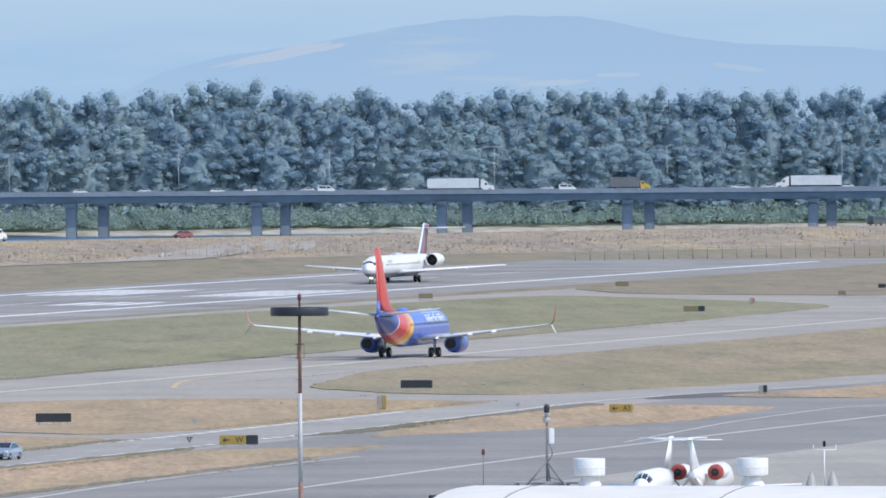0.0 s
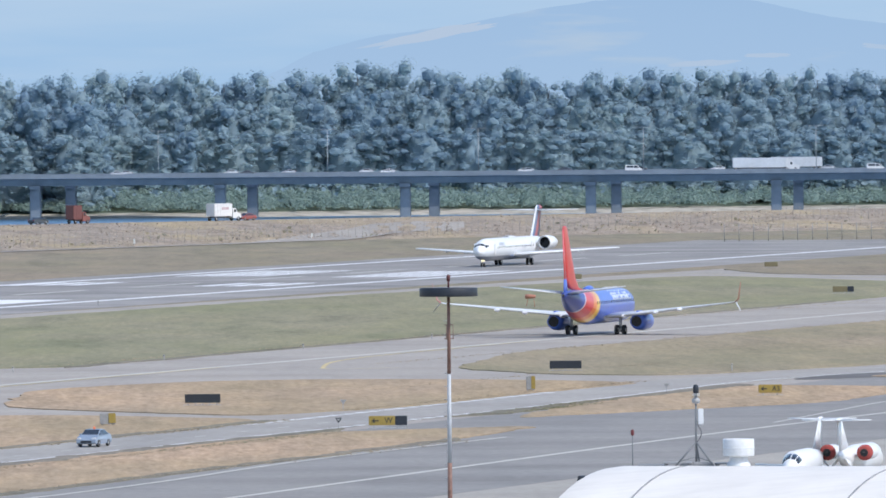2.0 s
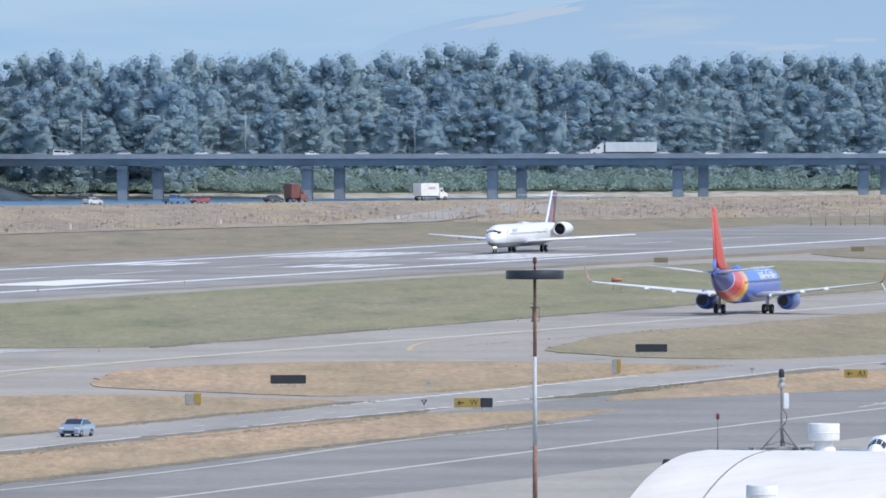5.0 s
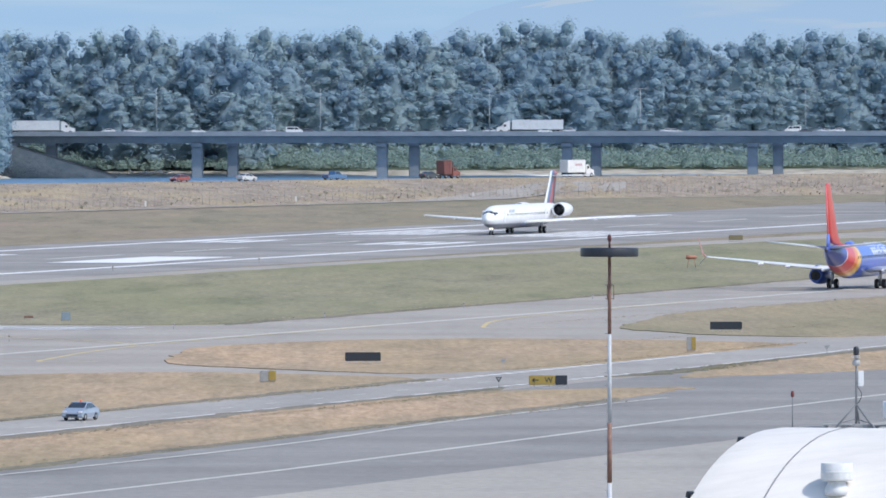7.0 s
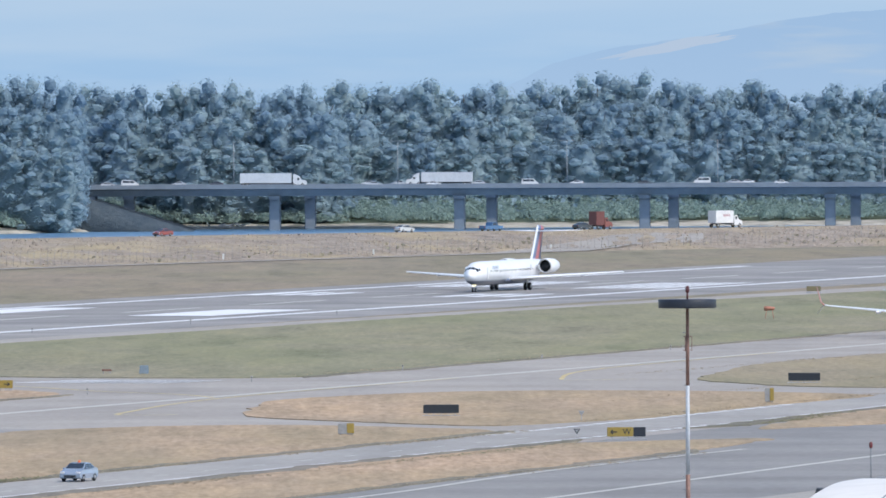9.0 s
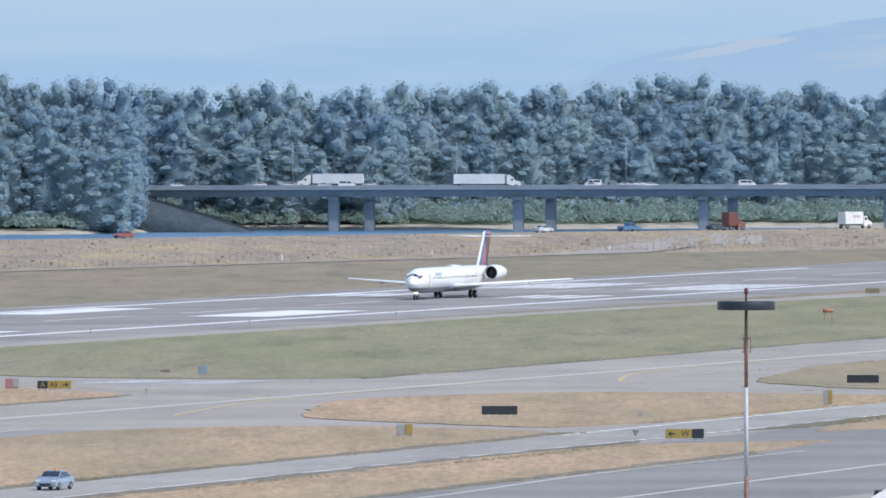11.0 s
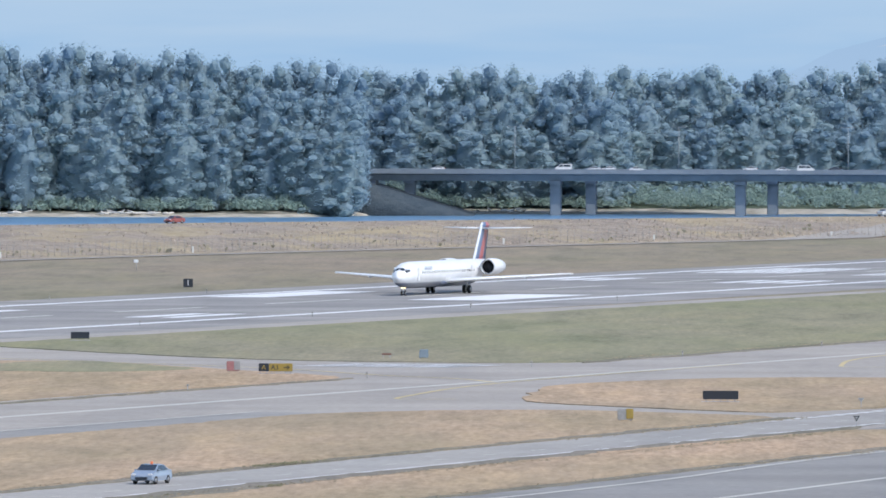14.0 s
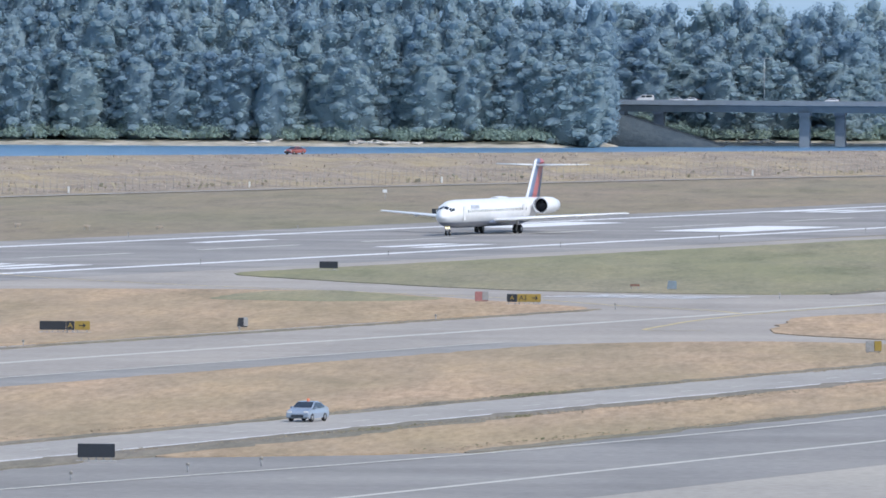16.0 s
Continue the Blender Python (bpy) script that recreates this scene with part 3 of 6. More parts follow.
def tree_kind(seed):
    """A tall cottonwood, 40 m high, crown about 13 m across."""
    rnd = random.Random(seed)
    root = empty("tree", "tall grey-green cottonwood in dense riverside woods, haze put into its leaf colour", "tree", "riverside woods")
    bm = bmesh.new()
    top = Vector((rnd.uniform(-1, 1), rnd.uniform(-1, 1), 36))
    rod(bm, (0, 0, 0), top * 0.5, 0.6, 0.38, 8)
    rod(bm, top * 0.5, top, 0.38, 0.08, 8)
    for k in range(6):
        a = k * math.tau / 6
        rod(bm, top * (0.2 + 0.11 * k), (3.5 * math.cos(a), 3.5 * math.sin(a), 14 + 4 * k), 0.22, 0.06, 5)
    part("trunk", bm, BARK, root)
    bm = bmesh.new()
    wide = rnd.uniform(4.8, 5.8)
    lobe(bm, rnd, Vector((0, 0, 0)), wide * 0.84, 0.5, 35.0, 900)
    for k in range(36):
        f = 0.05 + 0.87 * (k + rnd.random()) / 36
        a = k * 2.4 + rnd.uniform(-0.5, 0.5)
        reach = wide * min(1.0, 0.5 + 2.2 * (0.98 - f)) * rnd.uniform(0.74, 1.03)
        r = rnd.uniform(1.5, 2.7)
        c = Vector((reach * math.cos(a), reach * math.sin(a), 40 * f))
        made = bmesh.ops.create_icosphere(bm, subdivisions=1, radius=1.0)["verts"]
        for v in made:
            d = v.co.normalized()
            v.co = c + Vector((d.x, d.y, d.z * 1.25)) * r * (0.62 + 0.3 * noise.noise(d * 1.9 + c))
            v.co.z = max(v.co.z, 0.3)
        for _ in range(int(15 * r * r)):
            d = Vector((rnd.gauss(0, 1), rnd.gauss(0, 1), rnd.gauss(0.15, 1))).normalized()
            p = c + Vector((d.x, d.y, d.z * 1.25)) * r * (1.12 - 0.5 * rnd.random())
            if p.z > 0.5:
                leaf(bm, p, rnd.uniform(0.35, 0.75), rnd, d)
    part("crown", bm, HAZED_LEAVES, root)
    return root


def woods():
    rnd = random.Random(7)
    kinds = [tree_kind(s) for s in range(9)]
    spots = []

    def top_z(u):
        base = 33.6 + 1.4 * noise.noise((u * 0.006, 1, 0)) + 2.6 * math.exp(-((u - 385) / 90) ** 2) + 1.6 * math.exp(-((u - 475) / 30) ** 2) + 2 * math.exp(-((u + 290) / 35) ** 2)
        k = min(1.0, max(0.0, (-450 - u) / 500))
        return base + 5.5 * k

    u = -2350.0
    while u < 2050:
        if u < -560:
            rows = ((3376, 0.74), (3386, 0.89), (3398, 1.0))
        elif u < -80:
            rows = ((3490, 0.74), (3500, 0.89), (3512, 1.0))
        else:
            rows = ((3526, 0.74), (3536, 0.89), (3548, 1.0))
        for d, f in rows:
            uu, dd = u + rnd.uniform(-16, 16), d + max(0.0, u) * 0.055 + rnd.uniform(-5, 5)
            spots.append((uu, dd, f * rnd.uniform(0.955, 1.0)))
        u += rnd.uniform(34, 48)
    first = set()
    for i, (uu, dd, f) in enumerate(spots):
        k = i % len(kinds)
        g = ground_height(uu, dd) - 0.4
        h = (top_z(uu) - g) * f * 1.022
        p = polar(uu, dd, g)
        m = Matrix.LocRotScale(p, Euler((0, 0, rnd.uniform(0, 6.3))), (rnd.uniform(1.05, 1.45), rnd.uniform(1.0, 1.3), h / 40))
        if k not in first:
            first.add(k)
            kinds[k].matrix_basis = m
        else:
            copy_thing(kinds[k], m)


woods()


def shore_growth():
    """Bushes and willow scrub along the far shore, and a dark undergrowth behind."""
    rnd = random.Random(11)
    bm = bmesh.new()
    for i in range(2400):
        u = rnd.uniform(-2300, 1950)
        left = u < -560
        d = far_shore(u) + rnd.uniform(15 if left else 18, 62)
        r = rnd.uniform(1.2, 2.6) * (1.25 if left else 1.0) + 0.045 * (d - far_shore(u) - 12)
        c = polar(u, d, ground_height(u, d) + r * 0.5)
        for _ in range(int(9 * r * r)):
            n = Vector((rnd.gauss(0, 1), rnd.gauss(0, 1), abs(rnd.gauss(0, 1)))).normalized()
            leaf(bm, c + n * r * rnd.uniform(0.6, 1.1), rnd.uniform(0.5, 1.0), rnd, n)
    tagged(part("shrubbery", bm, HAZED_SHRUB_LEAVES), "green willow scrub along the river shore, haze put into its leaf colour", "shrubs", kind="stuff")
    bm = bmesh.new()
    for i in range(9000):
        u = rnd.uniform(-2300, 1950)
        d = far_shore(u) + (rnd.uniform(40, 130))
        if -560 < u and abs(d - 3440) < 40:
            continue
        leaf(bm, polar(u, d, ground_height(u, d) + rnd.uniform(0.2, 6)), rnd.uniform(1.2, 2.6), rnd)
    tagged(part("undergrowth", bm, HAZED_LEAVES), "dense dark undergrowth between the trees, haze put into its leaf colour", "shrubs", kind="stuff")
    wood = paint("driftwood", (0.72, 0.68, 0.62), 0.9, 0.3, 0.5)
    for u0, n in ((-975, 13), (-930, 14), (-895, 8), (-1160, 6), (-310, 9), (-270, 6)):
        pile = empty("driftwood_pile", "bleached driftwood logs lying on the far shore", "driftwood", "driftwood on the shore", at=Matrix.Translation(polar(u0, far_shore(u0) + 9, -7.45)))
        for _ in range(n):
            bm = bmesh.new()
            a = Vector((rnd.uniform(-5, 5), rnd.uniform(-3, 3), rnd.uniform(0.2, 0.7)))
            rod(bm, a, a + Vector((rnd.uniform(-5, 5), rnd.uniform(-2, 2), rnd.uniform(-0.2, 0.9))), rnd.uniform(0.2, 0.4), 0.15, 7)
            part("log", bm, wood, pile)


shore_growth()


# ---- bridge: two long decks on piers ----
STEEL = paint("bridge_concrete", (0.235, 0.275, 0.32), 0.85, 0.2, 0.1)
DECKTOP = paint("bridge_deck", (0.2, 0.2, 0.2), 0.9, 0.2, 0.1)


def bridge_line(u, back=0.0, side=0.0):
    """A place on the bridge's front line (or back metres behind it)."""
    a = polar(-600, 3432)
    b = polar(1700, 3418)
    k = (u + 600) / 2300
    p = a + (b - a) * k
    return p + Vector((side, back, 0))


def bridge():
    d = (bridge_line(1700) - bridge_line(-600)).normalized()
    turn = math.degrees(math.atan2(d.y, d.x))
    root = empty("bridge", "long grey concrete highway bridge with two decks on piers", "bridge", kind="structure")
    for back in (0.0, 31.0):
        a, b = bridge_line(-2600, back), bridge_line(3900, back)
        base = Matrix.Translation(a) @ pose(0, 0, 0, 0, 0, turn)
        L = (b - a).length
        bm = bmesh.new()
        prof = ((-7.5, 4.9), (-7.5, 4.25), (-5.2, 3.9), (-4.0, 2.1), (4.0, 2.1), (5.2, 3.9), (7.5, 4.25), (7.5, 4.9))
        loft(bm, [[Vector((x, y, z)) for y, z in prof] for x in (0, L)])
        for f in bm.faces:
            f.smooth = False
        part("deck", bm, [STEEL, DECKTOP], root, at=base @ pose(0, 0, 0.35))
        for y in (-7.3, 7.3):
            bm = bmesh.new()
            x = 0.0
            while x < L:
                box(bm, x, min(x + 5.94, L), y - 0.16, y + 0.16, 5.25, 5.8)
                x += 6.0
            part("parapet", bm, STEEL, root, at=base)
    for i in range(-1, 8):
        u = -196 + 327.5 * i
        for back, uu in ((0.0, u), (31.0, u + 62 - 3.1 * (i))):
            p = bridge_line(uu, back)
            bm = bmesh.new()
            box(bm, -1.55, 1.55, -3.4, 3.4, -13, 1.3, bevel=0.25)
            box(bm, -1.7, 1.7, -5.2, 5.2, 1.3, 2.45, bevel=0.15)
            part("pier", bm, STEEL, root, at=Matrix.Translation(p) @ pose(0, 0, 0, 0, 0, turn))
    # earth abutment under the shore end
    bm = bmesh.new()
    rings = []
    for k in range(13):
        f = k / 12
        top = 2.0 - 11.0 * max(0.0, (f - 0.58) / 0.42)
        a, b = bridge_line(-820 + 500 * f, -16 - 8 * f), bridge_line(-820 + 500 * f, 50)
        rings.append([Vector((a.x, a.y - 8, -10)), Vector((a.x, a.y, top)), Vector((b.x, b.y, top)), Vector((b.x, b.y + 8, -10))])
    loft(bm, rings)
    # earth coloured darker and bluer to hold the shade under the deck
    dark = Mat("abutment_shaded_earth", 0.95, spec=0.1)
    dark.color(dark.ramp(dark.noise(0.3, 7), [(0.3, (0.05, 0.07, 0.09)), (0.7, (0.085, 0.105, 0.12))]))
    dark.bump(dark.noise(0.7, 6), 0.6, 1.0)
    tagged(part("abutment", bm, dark.m), "sloping earth abutment under the bridge end, shade put into its dark colour", "abutment", kind="structure")
    pole_m = paint("lamp_pole", (0.45, 0.48, 0.50), 0.5, 0.15, 1.0)
    for u in (22, 323, 591, 884, 1190, 1500, -270):
        p = bridge_line(u, 15.5)
        lamp = empty("street_lamp", "tall grey twin-arm street lamp on the bridge", "street lamp", "bridge lamps", at=Matrix.Translation((p.x, p.y, 4.2)))
        bm = bmesh.new()
        rod(bm, (0, 0, 0), (0, 0, 14.5), 0.14, 0.08, 8)
        rod(bm, (-1.6, 0, 14.6), (1.6, 0, 14.6), 0.05, n=6)
        part("pole", bm, pole_m, lamp)
        for x in (-1.9, 1.9):
            bm = bmesh.new()
            box(bm, x - 0.45, x + 0.45, -0.16, 0.16, 14.5, 14.7, bevel=0.05)
            part("lamp_head", bm, pole_m, lamp)


bridge()


# ---- levee: fence, weeds, perimeter road ----
def levee_things():
    rnd = random.Random(5)
    tan = leaf_material("dry_weeds", (0.44, 0.36, 0.29), (0.60, 0.50, 0.41))
    bm = bmesh.new()
    for _ in range(6500):
        u = rnd.uniform(-1750, 1750)
        k = rnd.random()
        d = levee_foot(u) + (levee_crest(u) - levee_foot(u)) * k
        s = rnd.uniform(0.2, 0.5) * (1.0 + 0.8 * max(0.0, noise.noise((u * 0.02, d * 0.02, 0))))
        leaf(bm, polar(u, d, ground_height(u, d) + 0.25 * s), s, rnd)
    tagged(part("weeds", bm, tan), "dry brown weeds over the rough levee bank", "weeds", kind="stuff")
    green = leaf_material("green_weeds", (0.38, 0.35, 0.26), (0.46, 0.41, 0.31))
    bm = bmesh.new()
    for _ in range(500):
        u = rnd.uniform(-1750, 1750)
        d = levee_foot(u) + rnd.uniform(2, 26)
        if noise.noise((u * 0.01, 9, 0)) > -0.05:
            leaf(bm, polar(u, d, ground_height(u, d) + 0.3), rnd.uniform(0.4, 1.1), rnd)
    tagged(part("weeds", bm, green), "low green weeds at the foot of the levee", "weeds", kind="stuff")
    # perimeter road
    m = pavement("perimeter_road_gravel", (0.37, 0.34, 0.305), 0.85)
    bm = bmesh.new()
    rings = []
    for i in range(60):
        u = -1900 + 2460 * i / 59
        rise = min(1.0, max(0.0, (u - 100) / 330) ** 1.5)
        d0 = levee_foot(u) - 16 + 42 * rise
        w = 11 + 20 * min(1.0, rise * 1.2) * min(1.0, (620 - u) / 200)
        rings.append([polar(u, d0 + w * (j / 6 - 0.5), ground_height(u, d0 + w * (j / 6 - 0.5)) + 0.10) for j in range(7)])
    loft(bm, rings, caps=False, closed=False)
    tagged(part("perimeter_road", bm, m), "pale gravel perimeter road at the levee foot", "road", kind="structure")
    # fence
    steel = paint("fence_steel", (0.40, 0.38, 0.35), 0.6, 0.3, 2.0, 0.3)
    fence = empty("fence", "grey wire perimeter fence with thin steel posts", "fence")
    bm = bmesh.new()
    rod(bm, (0, 0, 0), (0, 0, 2.4), 0.036, n=6)
    rod(bm, (0, 0, 2.4), (0.22, -0.22, 2.75), 0.026, n=5)
    post = mesh_of("post", bm, steel)
    wires = bmesh.new()
    last = None
    for i in range(290):
        u = -1750 + i * 12.1
        d = levee_foot(u) + 5 + (max(0.0, u - 500) * 0.03)
        p = polar(u, d, ground_height(u, d) - 0.15)
        shared("post", post, fence, Matrix.Translation(p))
        if last is not None:
            for z in (0.35, 0.95, 1.55, 2.3):
                rod(wires, last + Vector((0, 0, z)), p + Vector((0, 0, z)), 0.016, n=3)
        last = p
    part("wire", wires, steel, fence)
    # a second, taller fence run beyond the runway end
    fence = empty("fence", "taller wire fence on stout steel posts in dry grass", "fence")
    bm = bmesh.new()
    rod(bm, (0, 0, 0), (0, 0, 3.4), 0.09, n=6)
    post = mesh_of("post", bm, steel)
    wires = bmesh.new()
    last = None
    for i in range(34):
        u = 1020 + i * 26
        p = polar(u, 2130 + i * 2.0, -0.1)
        shared("post", post, fence, Matrix.Translation(p))
        if last is not None:
            for z in (0.5, 1.4, 2.3, 3.2):
                rod(wires, last + Vector((0, 0, z)), p + Vector((0, 0, z)), 0.03, n=3)
        last = p
    part("wire", wires, steel, fence)


levee_things()
# ---- aircraft ----
def gloss(name, c, rough=0.3, dirt=0.12):
    m = Mat(name, rough, 0.0, 0.5)
    a = m.ramp(m.noise(0.8, 6), [(0.3, tuple(v * (1 - dirt) for v in c)), (0.62, c)])
    m.color(a)
    m.b.inputs["Coat Weight"].default_value = 0.25
    return m.bump(m.noise(2.0, 3), 0.01, 0.3).m


RUBBER = paint("tyre_rubber", (0.035, 0.035, 0.038), 0.85, 0.3, 3.0)
METAL = paint("bare_metal", (0.55, 0.56, 0.58), 0.35, 0.15, 3.0, 0.8)
DARK = paint("dark_opening", (0.02, 0.021, 0.024), 0.6, 0.2, 2.0)
GLASS_DARK = gloss("dark_glazing", (0.03, 0.04, 0.055), 0.08, 0.1)
WING_GREY = gloss("wing_grey", (0.74, 0.75, 0.76), 0.4, 0.12)


def hull(stations, n=28, squash=1.0):
    """Rings of a fuselage: (x, centre z, half width, half height)."""
    return [[Vector((x, w * math.sin(k * math.tau / n), z + h * math.cos(k * math.tau / n))) for k in range(n)] for x, z, w, h in stations]


def foil(x, y, z, chord, thick, vertical=False):
    """One wing section, leading edge at x."""
    prof = ((0, 0), (0.03, 0.42), (0.12, 0.8), (0.35, 1.0), (0.65, 0.66), (1.0, 0.05), (0.65, -0.45), (0.35, -0.62), (0.12, -0.5), (0.03, -0.28))
    if vertical:
        return [Vector((x - c * chord, y + t * thick * 0.5, z)) for c, t in prof]
    return [Vector((x - c * chord, y, z + t * thick * 0.5)) for c, t in prof]


def wing_part(name, sections, mat, parent, label="", vertical=False):
    bm = bmesh.new()
    loft(bm, [foil(*s, vertical=vertical) for s in sections])
    return part(name, bm, mat, parent, label)


def wheel(parent, x, y, r, w):
    bm = bmesh.new()
    lathe(bm, [(r * 0.5, -w * 0.42), (r * 0.93, -w / 2), (r, -w * 0.25), (r, w * 0.25), (r * 0.93, w / 2), (r * 0.5, w * 0.42)], "Y", 18)
    t = part("wheel", bm, RUBBER, parent, at=pose(x, y, r))
    bm = bmesh.new()
    lathe(bm, [(0.05, -w * 0.45), (r * 0.48, -w * 0.44), (r * 0.48, w * 0.44), (0.05, w * 0.45)], "Y", 14)
    part("hub", bm, METAL, t)
    return t


def bogie(parent, x, y, r, w, gap, top, white):
    bm = bmesh.new()
    rod(bm, (x, y, r), (x, y, top), 0.13, 0.17)
    rod(bm, (x, y - gap, r), (x, y + gap, r), 0.08)
    rod(bm, (x, y, r + 0.5), (x + 0.9, y, top), 0.06)
    box(bm, x - 0.35, x + 0.35, y - 0.03, y + 0.03, r + 0.5, top, bevel=0.01)
    part("strut", bm, white, parent)
    for s in (-gap, gap):
        wheel(parent, x, y + s, r, w)


def pod(name, parent, x0, x1, y, z, r, mat, label=""):
    """A jet engine pod, intake at x1."""
    L = x1 - x0
    bm = bmesh.new()
    lathe(bm, [(r * 0.80, L - 0.9), (r * 0.80, L - 0.1), (r * 0.88, L), (r * 0.97, L - 0.25), (r, L * 0.65), (r * 0.93, L * 0.3), (r * 0.7, 0), (r * 0.55, 0.05)], "X", 24, caps=False)
    p = part(name, bm, mat, parent, label, at=pose(x0, y, z))
    bm = bmesh.new()
    lathe(bm, [(r * 0.79, L - 0.86), (r * 0.25, L - 0.8), (0.02, L - 0.35)], "X", 24)
    part("fan", bm, DARK, p)
    bm = bmesh.new()
    lathe(bm, [(r * 0.9, L - 0.22), (r * 0.905, L - 0.02), (r * 0.86, L + 0.01), (r * 0.80, L - 0.04)], "X", 24, caps=False)
    part("intake_lip", bm, METAL, p)
    bm = bmesh.new()
    lathe(bm, [(r * 0.52, -0.15), (r * 0.56, 0.3), (r * 0.3, 0.25), (0.03, -0.5)], "X", 18)
    part("exhaust", bm, DARK, p)
    return p


def window_row(parent, x0, x1, step, y_of, z, mat, skip=()):
    bm = bmesh.new()
    box(bm, -0.12, 0.12, -0.012, 0.012, -0.17, 0.17, bevel=0.008)
    me = mesh_of("window", bm, mat)
    x, i = x0, 0
    while x > x1:
        for s in (1, -1):
            y, lean = y_of(x)
            shared("window", me, parent, pose(x, s * y, z, s * -lean, 0, 0))
        x -= step
        i += 1


def md_jet():
    """White twin-engined T-tail airliner; origin on the ground under the nose wheel, nose to +x."""
    root = empty("airliner", "white twin-jet airliner with a T-tail rolling on the runway", "airliner")
    m = Mat("airliner_white_belly_shade", 0.3)
    sep = m.t.nodes.new("ShaderNodeSeparateXYZ")
    m.link(m.co, sep.inputs[0])
    mr = m.t.nodes.new("ShaderNodeMapRange")
    mr.inputs["From Min"].default_value, mr.inputs["From Max"].default_value = 1.4, 3.4
    m.link(sep.outputs[2], mr.inputs[0])
    # grey belly, with the shadow along the underside put into the colour by height
    belly = m.ramp(mr.outputs[0], [(0.0, (0.10, 0.12, 0.18)), (0.40, (0.16, 0.19, 0.26)), (0.50, (0.74, 0.76, 0.79)), (1.0, (0.84, 0.84, 0.84))])
    m.color(m.mix(1.0, belly, m.ramp(m.noise(0.7, 5), [(0.3, (0.9, 0.9, 0.9)), (0.6, (1, 1, 1))]), "MULTIPLY"))
    m.b.inputs["Coat Weight"].default_value = 0.25
    body_m = m.m
    white = gloss("airliner_plain_white", (0.82, 0.82, 0.82), 0.3, 0.08)
    C = 3.3
    st = [(3.15, 2.95, 0.06, 0.06), (3.0, 2.96, 0.35, 0.34), (2.5, 3.0, 0.72, 0.72), (1.6, 3.08, 1.12, 1.15), (0.4, 3.2, 1.45, 1.5), (-1.2, C, 1.63, 1.72), (-3.0, C, 1.67, 1.78),
          (-20.0, C, 1.67, 1.78), (-29.5, C, 1.67, 1.78), (-32.5, C + 0.12, 1.6, 1.66), (-35.5, C + 0.4, 1.35, 1.36), (-38.5, C + 0.8, 0.85, 0.9), (-40.6, C + 1.1, 0.3, 0.4), (-41.3, C + 1.15, 0.06, 0.2)]
    bm = bmesh.new()
    loft(bm, hull(st, 32))
    body = part("fuselage", bm, body_m, root, "white fuselage with a grey belly, darkened to hold the shade under the body")
    # cockpit glazing, laid on the nose

    def on_nose(x, a, lift=0.02):
        for (x1, z1, w1, h1), (x0, z0, w0, h0) in zip(st, st[1:]):
            if x0 <= x <= x1:
                k = (x - x0) / (x1 - x0)
                z, w, h = z0 + (z1 - z0) * k, w0 + (w1 - w0) * k + lift, h0 + (h1 - h0) * k + lift
                return Vector((x, w * math.sin(radians(a)), z + h * math.cos(radians(a))))

    for x0, x1, a0, a1 in ((1.42, 1.98, 2, 34), (1.22, 1.78, 36, 60), (0.78, 1.16, 47, 61)):
        for s in (1, -1):
            bm = bmesh.new()
            rows = []
            for i in range(4):
                x = x0 + (x1 - x0) * i / 3
                arcs = [a0 + (a1 - a0) * j / 4 for j in range(5)]
                rows.append([on_nose(x, s * q) for q in arcs] + [on_nose(x, s * q, -0.05) for q in reversed(arcs)])
            loft(bm, rows)
            part("cockpit_pane", bm, GLASS_DARK, body)
    window_row(body, -3.4, -29, 0.82, lambda x: (1.645, 0), 3.62, GLASS_DARK)
    for x, s in ((-1.7, 1), (-1.7, -1), (-27.8, 1)):
        bm = bmesh.new()
        box(bm, x - 0.43, x + 0.43, s * 1.64 - 0.03, s * 1.64 + 0.03, 2.55, 4.3, bevel=0.02)
        part("door", bm, white, root)
    # faint lettering block on the forward side, as plain bars
    grey_blue = gloss("pale_blue_mark", (0.60, 0.64, 0.72), 0.4)
    for s in (1, -1):
        for k in range(5):
            bm = bmesh.new()
            box(bm, -5.2 - 0.75 * k, -4.7 - 0.75 * k, s * 1.60 - 0.02, s * 1.60 + 0.02, 3.95, 4.4)
            part("mark", bm, grey_blue, root)
    # wings
    for s in (1, -1):
        w = wing_part("wing", [(-14.8, s * 0.8, 1.75, 7.6, 0.95), (-17.3, s * 4.9, 2.05, 5.0, 0.62), (-23.8, s * 16.2, 2.75, 1.75, 0.24), (-24.1, s * 16.42, 2.77, 1.2, 0.1)], white, root)
        bm = bmesh.new()
        box(bm, -25.2, -23.9, s * 16.36 - 0.09, s * 16.36 + 0.09, 2.66, 2.84, bevel=0.05)
        part("wing_tip", bm, white, w, "white wing-tip lamp housing")
        for yy in (4.2, 7.5, 10.8):
            bm = bmesh.new()
            xx = -17.0 - 0.575 * (yy - 4.9) - 3.6 + 0.2 * yy
            lathe(bm, [(0.02, 0), (0.17, 0.5), (0.2, 1.2), (0.03, 2.4)], "X", 10, at=(xx - 1.0, s * yy, 1.85 + 0.058 * yy - 0.2))
            part("flap_fairing", bm, WING_GREY, w)
    bm = bmesh.new()
    loft(bm, hull([(-12.2, 1.75, 0.1, 0.1), (-14, 1.85, 1.5, 0.5), (-18, 1.8, 1.75, 0.55), (-22.5, 1.85, 1.5, 0.45), (-24.5, 1.95, 0.1, 0.1)], 20))
    part("belly_fairing", bm, body_m, root)
    # tail
    fin_m = Mat("tail_bands", 0.35)
    sx = fin_m.t.nodes.new("ShaderNodeSeparateXYZ")
    fin_m.link(fin_m.co, sx.inputs[0])
